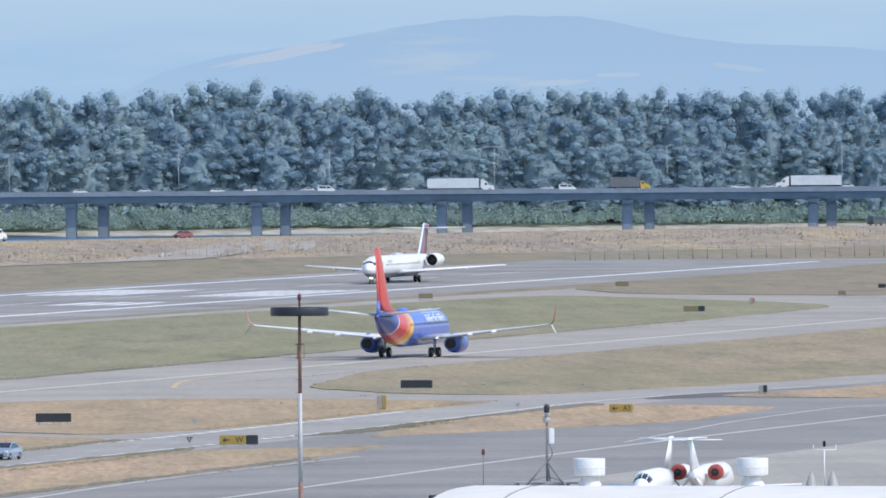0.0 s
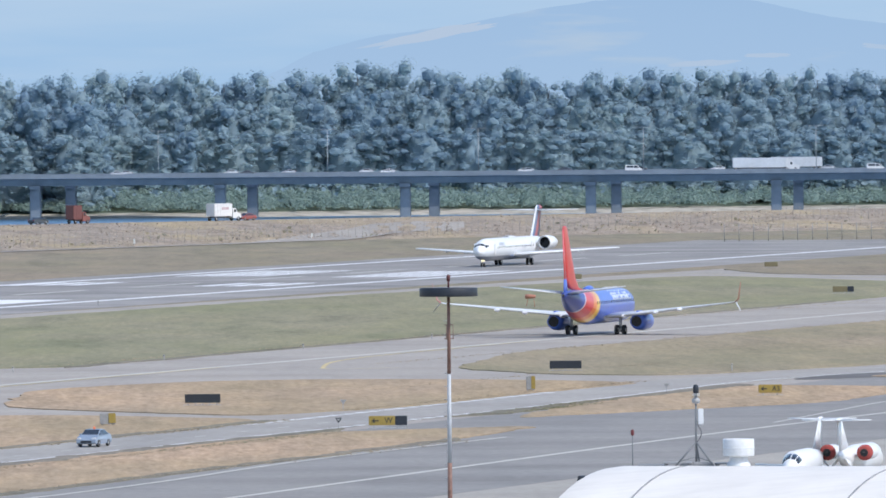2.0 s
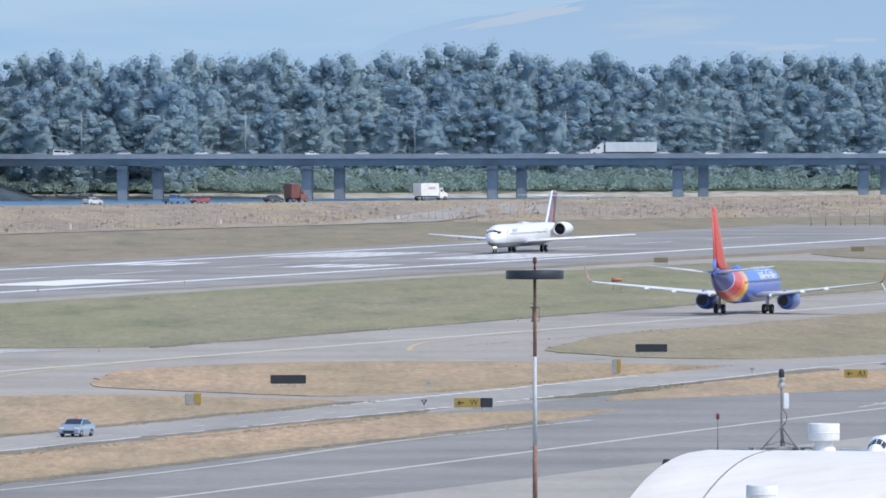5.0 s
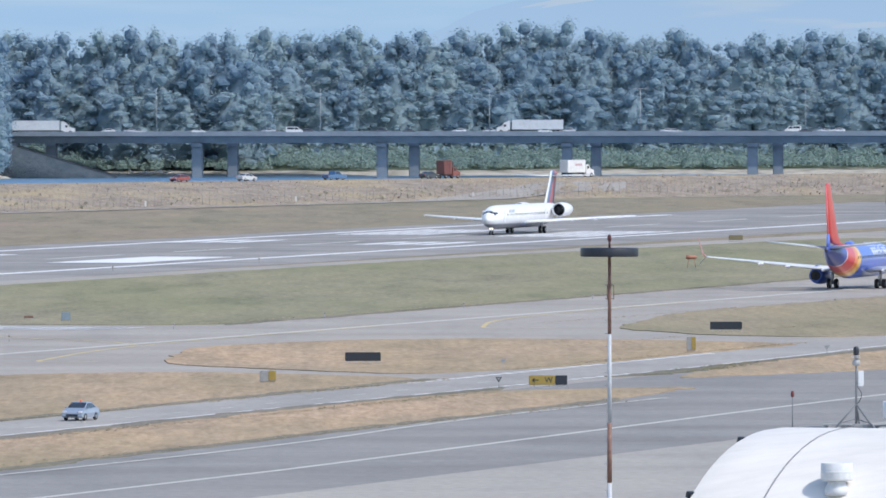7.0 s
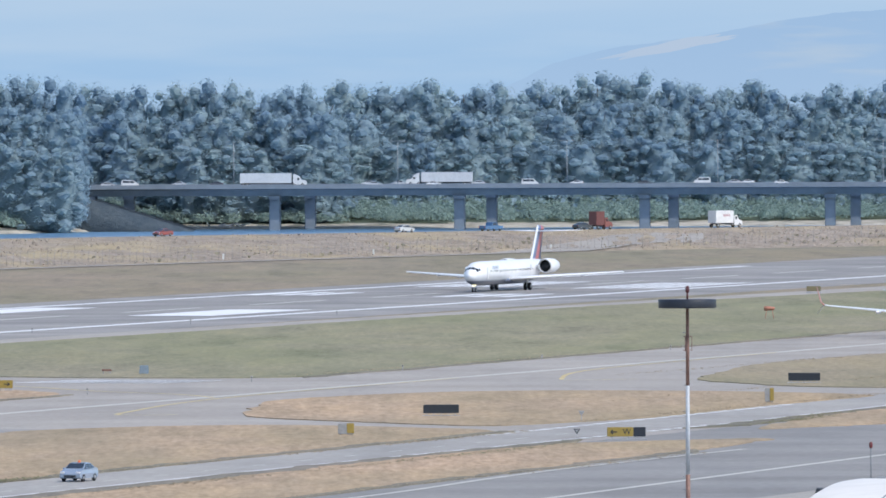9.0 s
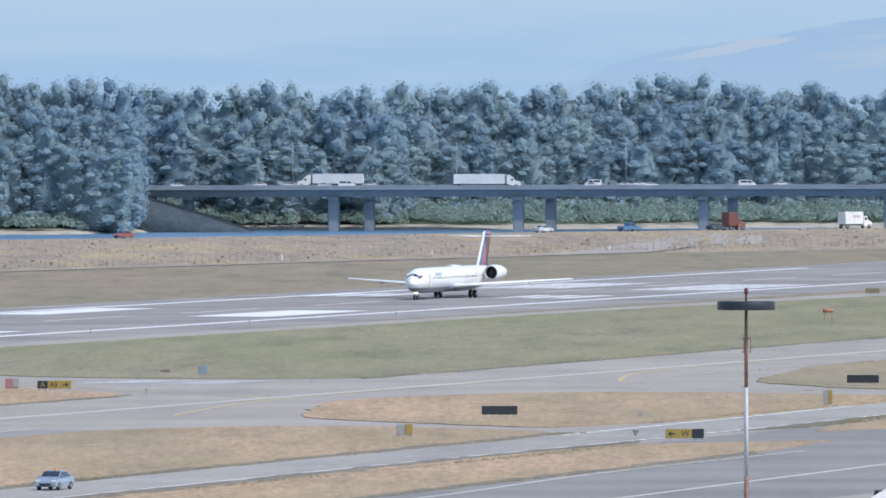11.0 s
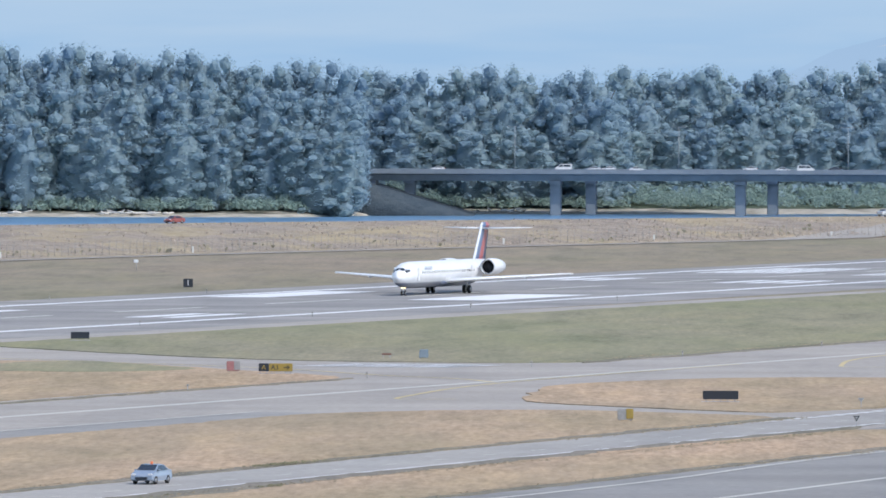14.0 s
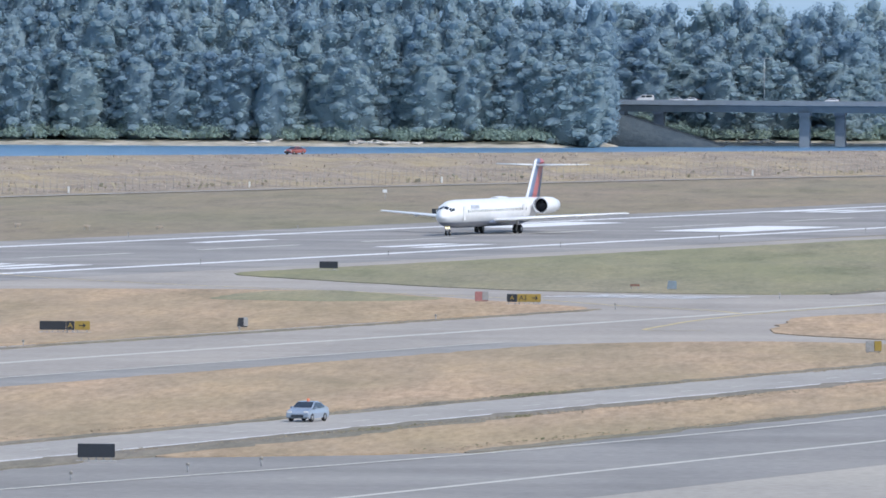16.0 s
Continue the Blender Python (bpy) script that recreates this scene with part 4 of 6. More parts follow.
    dot = fin_m.t.nodes.new("ShaderNodeMath")
    dot.operation = "MULTIPLY_ADD"
    fin_m.link(sx.outputs[2], dot.inputs[0])
    dot.inputs[1].default_value = 0.85
    fin_m.link(sx.outputs[0], dot.inputs[2])
    mr = fin_m.t.nodes.new("ShaderNodeMapRange")
    mr.inputs["From Min"].default_value, mr.inputs["From Max"].default_value = -36.8, -29.6
    fin_m.link(dot.outputs[0], mr.inputs[0])
    fin_m.color(fin_m.ramp(mr.outputs[0], [(0.0, (0.10, 0.13, 0.24)), (0.30, (0.11, 0.14, 0.25)), (0.32, (0.42, 0.10, 0.11)), (0.62, (0.48, 0.13, 0.13)), (0.64, (0.10, 0.15, 0.27)), (0.82, (0.13, 0.19, 0.32)), (0.85, (0.7, 0.72, 0.76))]))
    fin = wing_part("fin", [(-33.2, 0, 4.0, 7.2, 0.5), (-34.6, 0, 5.2, 5.9, 0.46), (-37.6, 0, 8.7, 4.4, 0.36), (-38.1, 0, 9.35, 3.6, 0.26), (-38.6, 0, 9.5, 2.6, 0.12)], fin_m.m, root, "tail fin with dark blue and red bands", True)
    for s in (1, -1):
        wing_part("tailplane", [(-38.0, s * 0.1, 8.75, 3.9, 0.34), (-40.9, s * 6.12, 8.88, 1.5, 0.12)], white, root)
    bm = bmesh.new()
    lathe(bm, [(0.03, 0), (0.22, 0.6), (0.26, 2.5), (0.05, 4.9)], "X", 12, at=(-42.3, 0, 8.85))
    part("fin_cap", bm, fin_m.m, root)
    # engines on stub pylons
    for s in (1, -1):
        pod("engine", root, -36.9, -30.4, s * 3.05, 4.05, 1.12, white, "white engine pod with a dark intake")
        wing_part("pylon", [(-31.6, s * 1.4, 4.05, 4.4, 0.5), (-31.9, s * 2.4, 4.05, 4.0, 0.4)], white, root)
    # gear
    bm = bmesh.new()
    rod(bm, (0, 0, 0.3), (-0.25, 0, 1.9), 0.1, 0.13)
    rod(bm, (0, -0.22, 0.33), (0, 0.22, 0.33), 0.06)
    rod(bm, (0, 0, 0.9), (-1.3, 0, 1.8), 0.05)
    part("nose_strut", bm, white, root)
    for s in (-0.22, 0.22):
        wheel(root, 0, s, 0.34, 0.2)
    lamp = Mat("landing_light", 0.3)
    lamp.color((0.9, 0.85, 0.6))
    lamp.b.inputs["Emission Color"].default_value = (1.0, 0.85, 0.5, 1)
    lamp.b.inputs["Emission Strength"].default_value = 1.5
    for s in (-0.16, 0.16):
        bm = bmesh.new()
        lathe(bm, [(0.03, -0.15), (0.12, -0.05), (0.13, 0.0), (0.02, 0.03)], "X", 12, at=(0.16, s, 1.0))
        part("nose_lamp", bm, lamp.m, root, "glowing warm taxi lamp")
    for s in (1, -1):
        bogie(root, -22.0, s * 2.54, 0.56, 0.38, 0.33, 2.0, white)
    # the body sits low on its gear
    for ob in root.children:
        if ob.name.split(".")[0] in ("wheel", "strut", "nose_strut", "nose_lamp"):
            continue
        drop = {"wing": 0.12, "belly_fairing": 0.3, "fin": 0.16, "tailplane": 0.28, "fin_cap": -0.04}.get(ob.name.split(".")[0], 0.62)
        ob.matrix_basis = pose(0, 0, -drop) @ ob.matrix_basis
    return root


def blue_jet():
    """Blue twin-jet with a red fin; origin on the ground between the main wheels, nose to +x."""
    root = empty("airliner", "blue twin-jet airliner with a red tail taxiing away", "airliner")
    m = Mat("blue_livery", 0.28)
    sep = m.t.nodes.new("ShaderNodeSeparateXYZ")
    m.link(m.co, sep.inputs[0])
    k = m.t.nodes.new("ShaderNodeMath")
    k.operation = "MULTIPLY_ADD"
    m.link(sep.outputs[2], k.inputs[0])
    k.inputs[1].default_value = -0.55
    m.link(sep.outputs[0], k.inputs[2])
    mr = m.t.nodes.new("ShaderNodeMapRange")
    mr.inputs["From Min"].default_value, mr.inputs["From Max"].default_value = -18.0, 2.0
    m.link(k.outputs[0], mr.inputs[0])
    blue, deep, red, orange, yellow, white = (0.075, 0.15, 0.55), (0.045, 0.075, 0.30), (0.62, 0.05, 0.055), (0.75, 0.22, 0.05), (0.80, 0.48, 0.10), (0.75, 0.76, 0.80)
    bands = m.ramp(mr.outputs[0], [(0.0, deep), (0.215, deep), (0.222, white), (0.234, red), (0.365, red), (0.375, orange), (0.425, orange), (0.435, yellow), (0.50, yellow), (0.51, blue), (1.0, blue)])
    m.color(m.mix(1.0, bands, m.ramp(m.noise(0.6, 5), [(0.3, (0.88, 0.88, 0.9)), (0.62, (1, 1, 1))]), "MULTIPLY"))
    m.b.inputs["Coat Weight"].default_value = 0.4
    body_m = m.m
    blue_m = gloss("engine_blue", blue, 0.28)
    red_m = gloss("fin_red", (0.60, 0.06, 0.06), 0.35)
    tip_m = gloss("winglet_orange", (0.40, 0.18, 0.13), 0.4)
    white_m = gloss("marking_white", (0.78, 0.79, 0.82), 0.35)
    grey = WING_GREY
    C = 3.25
    st = [(16.7, 2.85, 0.05, 0.05), (16.45, 2.86, 0.42, 0.42), (15.7, 2.9, 0.9, 0.95), (14.4, 3.05, 1.4, 1.5), (12.6, C - 0.02, 1.76, 1.88), (10.5, C, 1.88, 2.0), (-5.0, C, 1.88, 2.0),
          (-7.5, C + 0.15, 1.82, 1.86), (-10.5, C + 0.55, 1.5, 1.5), (-13.5, C + 1.05, 1.0, 1.05), (-15.6, C + 1.4, 0.52, 0.6), (-16.6, C + 1.5, 0.28, 0.34), (-16.8, C + 1.5, 0.16, 0.2)]
    bm = bmesh.new()
    loft(bm, hull(st, 36))
    body = part("fuselage", bm, body_m, root, "blue fuselage with red, orange and yellow tail bands")
    window_row(body, 11.5, -8.0, 0.9, lambda x: (1.865 if x > -6 else 1.83, 3), 3.75, GLASS_DARK)
    bm = bmesh.new()
    lathe(bm, [(0.02, -0.5), (0.12, -0.35), (0.15, 0.0)], "X", 12, at=(-16.8, 0, C + 1.5))
    part("exhaust", bm, DARK, body)
    # lettering on the side as plain white bars
    for s in (1, -1):
        for i in range(9):
            h = 1.45 if i in (0, 3, 5) else 1.1
            bm = bmesh.new()
            x = 10.6 - 1.05 * i
            pts = []
            for z in (3.9, 3.9 + h * 0.35, 3.9 + h * 0.7, 3.9 + h):
                y = 1.88 * math.sqrt(max(0.0, 1 - ((z - C) / 2.0) ** 2)) + 0.012
                pts.append((s * y, z))
            rings = [[Vector((xx, y, z)) for y, z in pts] + [Vector((xx, y - s * 0.03, z)) for y, z in reversed(pts)] for xx in (x - 0.74, x)]
            loft(bm, rings)
            part("mark", bm, white_m, root)
    # satellite dome on the roof
    bm = bmesh.new()
    loft(bm, hull([(-5.5, C + 2.0, 0.1, 0.05), (-4.8, C + 2.0, 0.45, 0.3), (-3.4, C + 2.0, 0.5, 0.42), (-2.4, C + 2.0, 0.35, 0.25), (-1.8, C + 2.0, 0.05, 0.05)], 16))
    part("antenna_dome", bm, blue_m, root)
    for s in (1, -1):
        w = wing_part("wing", [(5.6, s * 1.0, 2.05, 8.3, 0.95), (3.2, s * 5.0, 2.35, 5.2, 0.62), (-3.0, s * 16.7, 3.65, 1.75, 0.2), (-3.4, s * 17.1, 3.75, 1.5, 0.15)], grey, root)
        wl = wing_part("winglet", [(-3.4, s * 17.1, 3.72, 1.5, 0.14), (-3.9, s * 17.5, 4.1, 1.0, 0.10), (-4.9, s * 17.9, 5.95, 0.4, 0.05)], tip_m, w, "orange-red upturned winglet")
        wing_part("lower_winglet", [(-3.8, s * 17.2, 3.72, 1.0, 0.1), (-4.7, s * 17.85, 2.75, 0.4, 0.05)], white_m, w)
        for yy in (3.6, 7.6, 10.6):
            x = 2.9 - 0.6068 * (yy - 5.0) - (5.2 - 0.295 * (yy - 5.0)) * 0.78
            bm = bmesh.new()
            lathe(bm, [(0.02, -1.7), (0.2, -0.8), (0.24, 0.0), (0.03, 1.6)], "X", 10, at=(x - 0.6, s * yy, 1.75 + 0.111 * yy))
            part("flap_fairing", bm, white_m, w)
        pod("engine", root, -0.6, 4.3, s * 4.83, 1.5, 1.08, blue_m, "blue engine pod")
        wing_part("pylon", [(3.6, s * 4.83, 2.2, 3.6, 0.35), (2.6, s * 4.83, 2.7, 3.2, 0.3)], blue_m, root, vertical=True)
        wing_part("tailplane", [(-12.3, s * 0.35, 4.95, 4.1, 0.42), (-16.4, s * 7.15, 5.75, 1.35, 0.12)], grey, root)
        bogie(root, 0, s * 2.86, 0.56, 0.4, 0.43, 2.2, METAL)
    fin = wing_part("fin", [(-6.0, 0, 5.1, 4.0, 0.12), (-8.9, 0, 5.55, 5.6, 0.35), (-10.4, 0, 6.4, 5.7, 0.46), (-14.7, 0, 12.3, 2.35, 0.22), (-15.0, 0, 12.55, 1.8, 0.08)], red_m, root, "tall red tail fin", True)
    wing_part("rudder", [(-14.9, 0, 5.2, 1.25, 0.22), (-16.55, 0, 12.2, 0.62, 0.08)], red_m, fin, "", True)
    wing_part("rudder_base", [(-14.6, 0, 4.8, 2.2, 0.42), (-15.2, 0, 6.6, 1.3, 0.3)], blue_m, fin, "blue foot of the rudder", True)
    bm = bmesh.new()
    rod(bm, (12.5, 0, 0.35), (12.4, 0, 1.6), 0.09, 0.12)
    part("nose_strut", bm, METAL, root)
    for s in (-0.2, 0.2):
        wheel(root, 12.5, s, 0.34, 0.2)
    return root


WHITE_JET = md_jet()
WHITE_JET.scale = (1.03, 1.03, 1.03)
BLUE_JET = blue_jet()


def parked_jet(name, label, at, covers):
    """Small white business jet with a T-tail; nose to +x. covers: 1 over the intakes, -1 over the exhausts, 0 none."""
    root = empty(name, label, "small aircraft", "parked small jets", at=at)
    white = bpy.data.materials.get("small_jet_white") or gloss("small_jet_white", (0.83, 0.83, 0.83), 0.3, 0.06)
    cover = bpy.data.materials.get("red_cover") or paint("red_cover", (0.42, 0.08, 0.07), 0.8, 0.35, 2.0)
    bm = bmesh.new()
    st = [(7.2, 1.5, 0.04, 0.04), (6.8, 1.5, 0.3, 0.3), (5.6, 1.62, 0.6, 0.66), (4.2, 1.85, 0.82, 0.95), (-1.5, 1.85, 0.84, 0.97), (-4.0, 1.95, 0.66, 0.72), (-6.4, 2.2, 0.25, 0.3), (-6.9, 2.25, 0.04, 0.06)]
    loft(bm, hull(st, 24))
    body = part("fuselage", bm, white, root)
    for a0, a1 in ((-62, -34), (-30, -3), (3, 30), (34, 62)):
        bm = bmesh.new()
        rows = []
        for i in range(3):
            k = i / 2
            x, z, w, h = 4.75 + 0.8 * k, 1.77 - 0.14 * k, 0.735 - 0.125 * k, 0.835 - 0.165 * k
            rows.append([Vector((x, (w + o) * math.sin(radians(a)), z + (h + o) * math.cos(radians(a)))) for o, aa in ((0.02, (a0, (a0 + a1) / 2, a1)), (-0.05, (a1, (a0 + a1) / 2, a0))) for a in aa])
        loft(bm, rows)
        part("cockpit_pane", bm, GLASS_DARK, body)
    for s in (1, -1):
        wing_part("wing", [(1.2, s * 0.5, 1.1, 2.9, 0.3), (-1.6, s * 6.8, 1.45, 1.2, 0.12)], white, root)
        wing_part("tailplane", [(-6.3, s * 0.05, 4.62, 1.5, 0.14), (-7.2, s * 2.35, 4.66, 0.8, 0.07)], white, root)
        if covers:
            pod("engine", root, -4.6, -1.9, s * 1.3, 2.35, 0.52, white)
            bm = bmesh.new()
            x = -1.95 if covers > 0 else -4.55
            lathe(bm, [(0.05, x + covers * 0.14), (0.42, x + covers * 0.12), (0.54, x), (0.545, x - covers * 0.35)], "X", 18, at=(0, s * 1.3, 2.35))
            part("engine_cover", bm, cover, root, "red cloth engine cover")
        wheel(root, -0.6, s * 1.6, 0.28, 0.2)
        bm = bmesh.new()
        rod(bm, (-0.6, s * 1.6, 0.28), (-0.6, s * 1.5, 1.15), 0.06)
        part("strut", bm, METAL, root)
        wing_part("ventral_fin", [(-4.6, s * 0.25, 2.0, 1.6, 0.05), (-5.6, s * 0.75, 1.35, 0.9, 0.04)], WING_GREY, root, "", True)
    wing_part("fin", [(-3.4, 0, 2.5, 3.4, 0.25), (-6.1, 0, 4.7, 1.6, 0.16)], white, root, "", True)
    bm = bmesh.new()
    lathe(bm, [(0.02, -7.9), (0.12, -7.3), (0.13, -6.3), (0.02, -5.7)], "X", 12, at=(0, 0, 4.68))
    part("fin_cap", bm, white, root)
    wheel(root, 4.9, 0, 0.22, 0.16)
    bm = bmesh.new()
    rod(bm, (4.9, 0, 0.22), (4.9, 0, 1.1), 0.05)
    part("strut", bm, METAL, root)
    return root


parked_jet("small_aircraft", "small white T-tail aircraft facing the terminal", Matrix.Translation(polar(1158, 768, 0.024)) @ pose(0, 0, 0, 0, 0, 257), 0)
parked_jet("small_jet", "small white business jet with red engine covers seen from behind", Matrix.Translation(polar(1255, 778, 0.024)) @ pose(0, 0, 0, 0, 0, 75), -1)
# ---- signs and small things on the field ----
SIGN_BLACK = paint("sign_black", (0.022, 0.028, 0.040), 0.5, 0.2, 2.0)
SIGN_YELLOW = paint("sign_yellow", (0.37, 0.265, 0.06), 0.5, 0.2, 2.0)
SIGN_OLIVE = paint("sign_olive", (0.22, 0.185, 0.10), 0.6, 0.25, 2.0)
SIGN_GREY = paint("sign_grey", (0.34, 0.34, 0.34), 0.6, 0.2, 2.0)
SIGN_RED = paint("sign_red", (0.42, 0.19, 0.185), 0.6, 0.25, 2.0)
POST_GREY = paint("post_grey", (0.40, 0.40, 0.40), 0.5, 0.2, 3.0)


def facing(s, n, z=0.1, turn=0.0):
    """A pose whose -y side looks at the terminal roof; x to the right."""
    x, y = xy(s, n)
    return pose(x, y, z, 0, 0, -math.degrees(math.atan2(x, y)) + turn)


def text_part(word, size, x, z, y, mat, parent):
    cu = bpy.data.curves.new("letters", "FONT")
    cu.body, cu.size, cu.extrude, cu.align_x, cu.align_y = word, size, 0.012, "CENTER", "CENTER"
    cu.materials.append(mat)
    ob = new("letters", cu)
    ob.parent = parent
    ob.matrix_basis = pose(x, y, z, 90, 0, 0)
    dg = bpy.context.evaluated_depsgraph_get()
    me = bpy.data.meshes.new_from_object(ob.evaluated_get(dg))
    bpy.data.objects.remove(ob)
    ob = new("letters", me)
    ob.parent = parent
    ob.matrix_basis = pose(x, y, z, 90, 0, 0)
    return ob


def arrow(parent, x, z, size, left, mat, y):
    bm = bmesh.new()
    s = -1 if left else 1
    box(bm, x - size * 0.5, x + size * 0.5, y - 0.02, y, z - size * 0.07, z + size * 0.07)
    for k in (1, -1):
        m = pose(x + s * size * 0.42, 0, z) @ pose(0, 0, 0, 0, k * 42 if s > 0 else 180 + k * 42, 0)
        box(bm, -size * 0.42, 0.03, y - 0.022, y - 0.002, -size * 0.07, size * 0.07, m)
    part("arrow", bm, mat, parent)


def sign(s, n, panels, height, label, turn=0.0, legs=True, low=0.22):
    """A guidance sign: panels are (width, material, word, letter material)."""
    root = empty("taxiway_sign", label, "sign", "airfield signs", at=facing(s, n, 0.1, turn))
    total = sum(p[0] for p in panels)
    x = -total / 2
    for w, mat, word, ink in panels:
        bm = bmesh.new()
        box(bm, x + 0.01, x + w - 0.01, -0.14, 0.14, low, height, bevel=0.03)
        panel = part("panel", bm, mat, root)
        mid, zc = x + w / 2, (low + height) / 2
        if word:
            for i, token in enumerate(word):
                xx = mid + (i - (len(word) - 1) / 2) * w * 0.5
                if token in ("<", ">"):
                    arrow(panel, xx, zc, (height - low) * 0.75, token == "<", ink, -0.15)
                else:
                    text_part(token, (height - low) * 0.85, xx, zc, -0.145, ink, panel)
        for k in ((0.2, 0.8) if w < 2.2 else (0.1, 0.3, 0.5, 0.7, 0.9)):
            bm = bmesh.new()
            rod(bm, (x + w * k, 0, -0.05), (x + w * k, 0, low + 0.02), 0.045, n=8)
            part("leg", bm, POST_GREY, root)
        x += w
    bm = bmesh.new()
    box(bm, -total / 2 - 0.1, total / 2 + 0.1, -0.3, 0.3, -0.1, 0.03, bevel=0.01)
    part("base", bm, POST_GREY, root)
    return root


def small_box(name, s, n, w, d, h, mat, label, category, lid=None, turn=0.0, lean=0.0):
    root = empty(name, label, category, at=facing(s, n, 0.08, turn))
    bm = bmesh.new()
    box(bm, -w / 2, w / 2, -d / 2, d / 2, 0.12, h, bevel=0.04)
    for v in bm.verts:
        v.co.x += lean * (v.co.z - 0.12) * (1 if v.co.x < 0 else -0.3)
    part("housing", bm, mat, root)
    if lid:
        bm = bmesh.new()
        box(bm, w * 0.05, w / 2 + 0.02, -d / 2 - 0.03, d / 2, 0.2, h + 0.02, bevel=0.03)
        part("face_panel", bm, lid, root)
    for x in (-w * 0.35, w * 0.35):
        bm = bmesh.new()
        rod(bm, (x, 0, -0.1), (x, 0, 0.15), 0.04, n=8)
        part("leg", bm, POST_GREY, root)
    return root


def field_things():
    Y, B, O = SIGN_YELLOW, SIGN_BLACK, SIGN_OLIVE
    sign(949.4, -296.6, [(3.15, B, "", None)], 0.98, "long blank black taxiway sign in dry grass")
    sign(1071.1, -297.2, [(3.15, B, "", None)], 0.98, "long blank black taxiway sign by the taxiway")
    sign(882.8, -260.0, [(2.15, Y, "<W", B), (1.0, B, "", None)], 0.98, "yellow taxiway sign with an arrow and the letter W", 4)
    sign(981.0, -253.2, [(2.1, Y, ("<", "A3"), B)], 0.95, "yellow taxiway sign with an arrow and A3", 4)
    sign(1030.9, -367.2, [(1.0, B, "A", Y), (2.3, Y, ("A3", ">"), B)], 0.98, "black and yellow taxiway sign reading A and A3", -4)
    sign(911.7, -367.1, [(2.3, B, "", None), (0.75, B, "A", Y), (1.35, Y, (">",), B)], 0.98, "long black and yellow taxiway sign with A and an arrow")
    sign(641.3, -256.1, [(2.3, B, "", None)], 1.05, "blank black sign standing on the asphalt")
    sign(1164.4, -437.6, [(2.05, B, "", None)], 0.95, "blank black sign at the grass tip by the runway")
    sign(1727.7, -445.6, [(2.1, O, "", None)], 0.95, "olive back of a sign by the far runway edge")
    sign(1612.8, -446.0, [(2.1, O, "", None)], 0.95, "olive back of a sign by the runway edge")
    sign(1498.4, -376.3, [(2.0, O, "", None), (0.9, B, "", None)], 0.95, "olive and black taxiway sign at the grass tip")
    sign(1703, -397.7, [(1.2, B, "", None)], 0.8, "small dark sign beside the far taxiway")
    sign(1637, -388.4, [(1.1, O, "", None)], 0.8, "small olive sign beside the far taxiway")
    small_box("runway_sign", 1036.0, -373.4, 1.3, 0.5, 1.05, SIGN_RED, "faded red hold sign beside the taxiway", "sign", SIGN_GREY)
    small_box("sign_box", 890.0, -286.3, 1.3, 0.6, 1.0, SIGN_GREY, "grey and yellow sign box seen edge on", "sign", Y)
    small_box("light_box", 996.4, -279.8, 0.8, 0.5, 1.35, SIGN_GREY, "grey guard light box with a yellow face", "guard light", Y)
    small_box("guard_light", 1096.9, -374.6, 1.0, 0.7, 0.95, paint("box_blue_grey", (0.24, 0.30, 0.36), 0.5, 0.2, 2.0), "blue-grey guard light housing by the taxiway", "guard light", None, 0, 0.12)
    small_box("sign_box", 933.1, -358.8, 0.9, 0.4, 0.95, B, "small dark sign seen edge on in dry grass", "sign", SIGN_GREY, 20, 0.15)
    small_box("sign_box", 1055.0, -258.2, 0.8, 0.4, 0.85, SIGN_GREY, "small grey sign with a dark face", "sign", B)
    small_box("light_box", 1569, -385.5, 0.7, 0.4, 0.85, SIGN_GREY, "small grey box light beside the far taxiway", "guard light", SIGN_RED)
    # distance board with the figure 1
    root = empty("distance_board", "black runway distance board with a white 1", "sign", at=facing(1498.5, -546.9, 0.0))
    bm = bmesh.new()
    box(bm, -0.68, 0.68, -0.12, 0.12, 0.2, 1.4, bevel=0.03)
    board = part("panel", bm, B, root)
    text_part("1", 1.15, 0, 0.8, -0.13, paint("sign_white", (0.8, 0.8, 0.8), 0.5, 0.1, 2.0), board)
    for x in (-0.5, 0.5):
        bm = bmesh.new()
        rod(bm, (x, 0, -0.1), (x, 0, 0.25), 0.05, n=8)
        part("leg", bm, POST_GREY, root)
    # yield signs
    for s, n, h in ((879.8, -263.3, 0.95), (988.1, -264.7, 0.9), (935.0, -279.4, 0.9)):
        root = empty("yield_sign", "small triangular yield sign on a thin post", "road sign", "yield signs", at=facing(s, n, 0.08))
        bm = bmesh.new()
        rod(bm, (0, 0, -0.2), (0, 0, h * 0.7), 0.03, n=8)
        part("post", bm, POST_GREY, root)
        for r, y, mat in ((0.30, -0.04, SIGN_BLACK if s < 900 else POST_GREY), (0.17, -0.06, SIGN_GREY)):
            bm = bmesh.new()
            tri = [Vector((r * 1.05 * math.sin(a), y, h * 0.82 - r * math.cos(a))) for a in (0, math.tau / 3, 2 * math.tau / 3)]
            loft(bm, [tri, [p + Vector((0, 0.03, 0)) for p in tri]])
            part("plate" if r > 0.2 else "face", bm, mat, root)
    # small orange wind cone frame in the grass
    root = empty("wind_cone", "small faded orange wind cone on a short frame", "windsock", at=facing(1406.7, -394.9, 0.08))
    orange = paint("orange_cloth", (0.5, 0.22, 0.15), 0.8, 0.25, 3.0)
    bm = bmesh.new()
    lathe(bm, [(0.30, -0.75), (0.27, 0.0), (0.2, 0.6), (0.19, 0.62)], "X", 14, at=(0, 0, 1.35))
    part("cone", bm, orange, root)
    for x in (-0.6, 0.5):
        bm = bmesh.new()
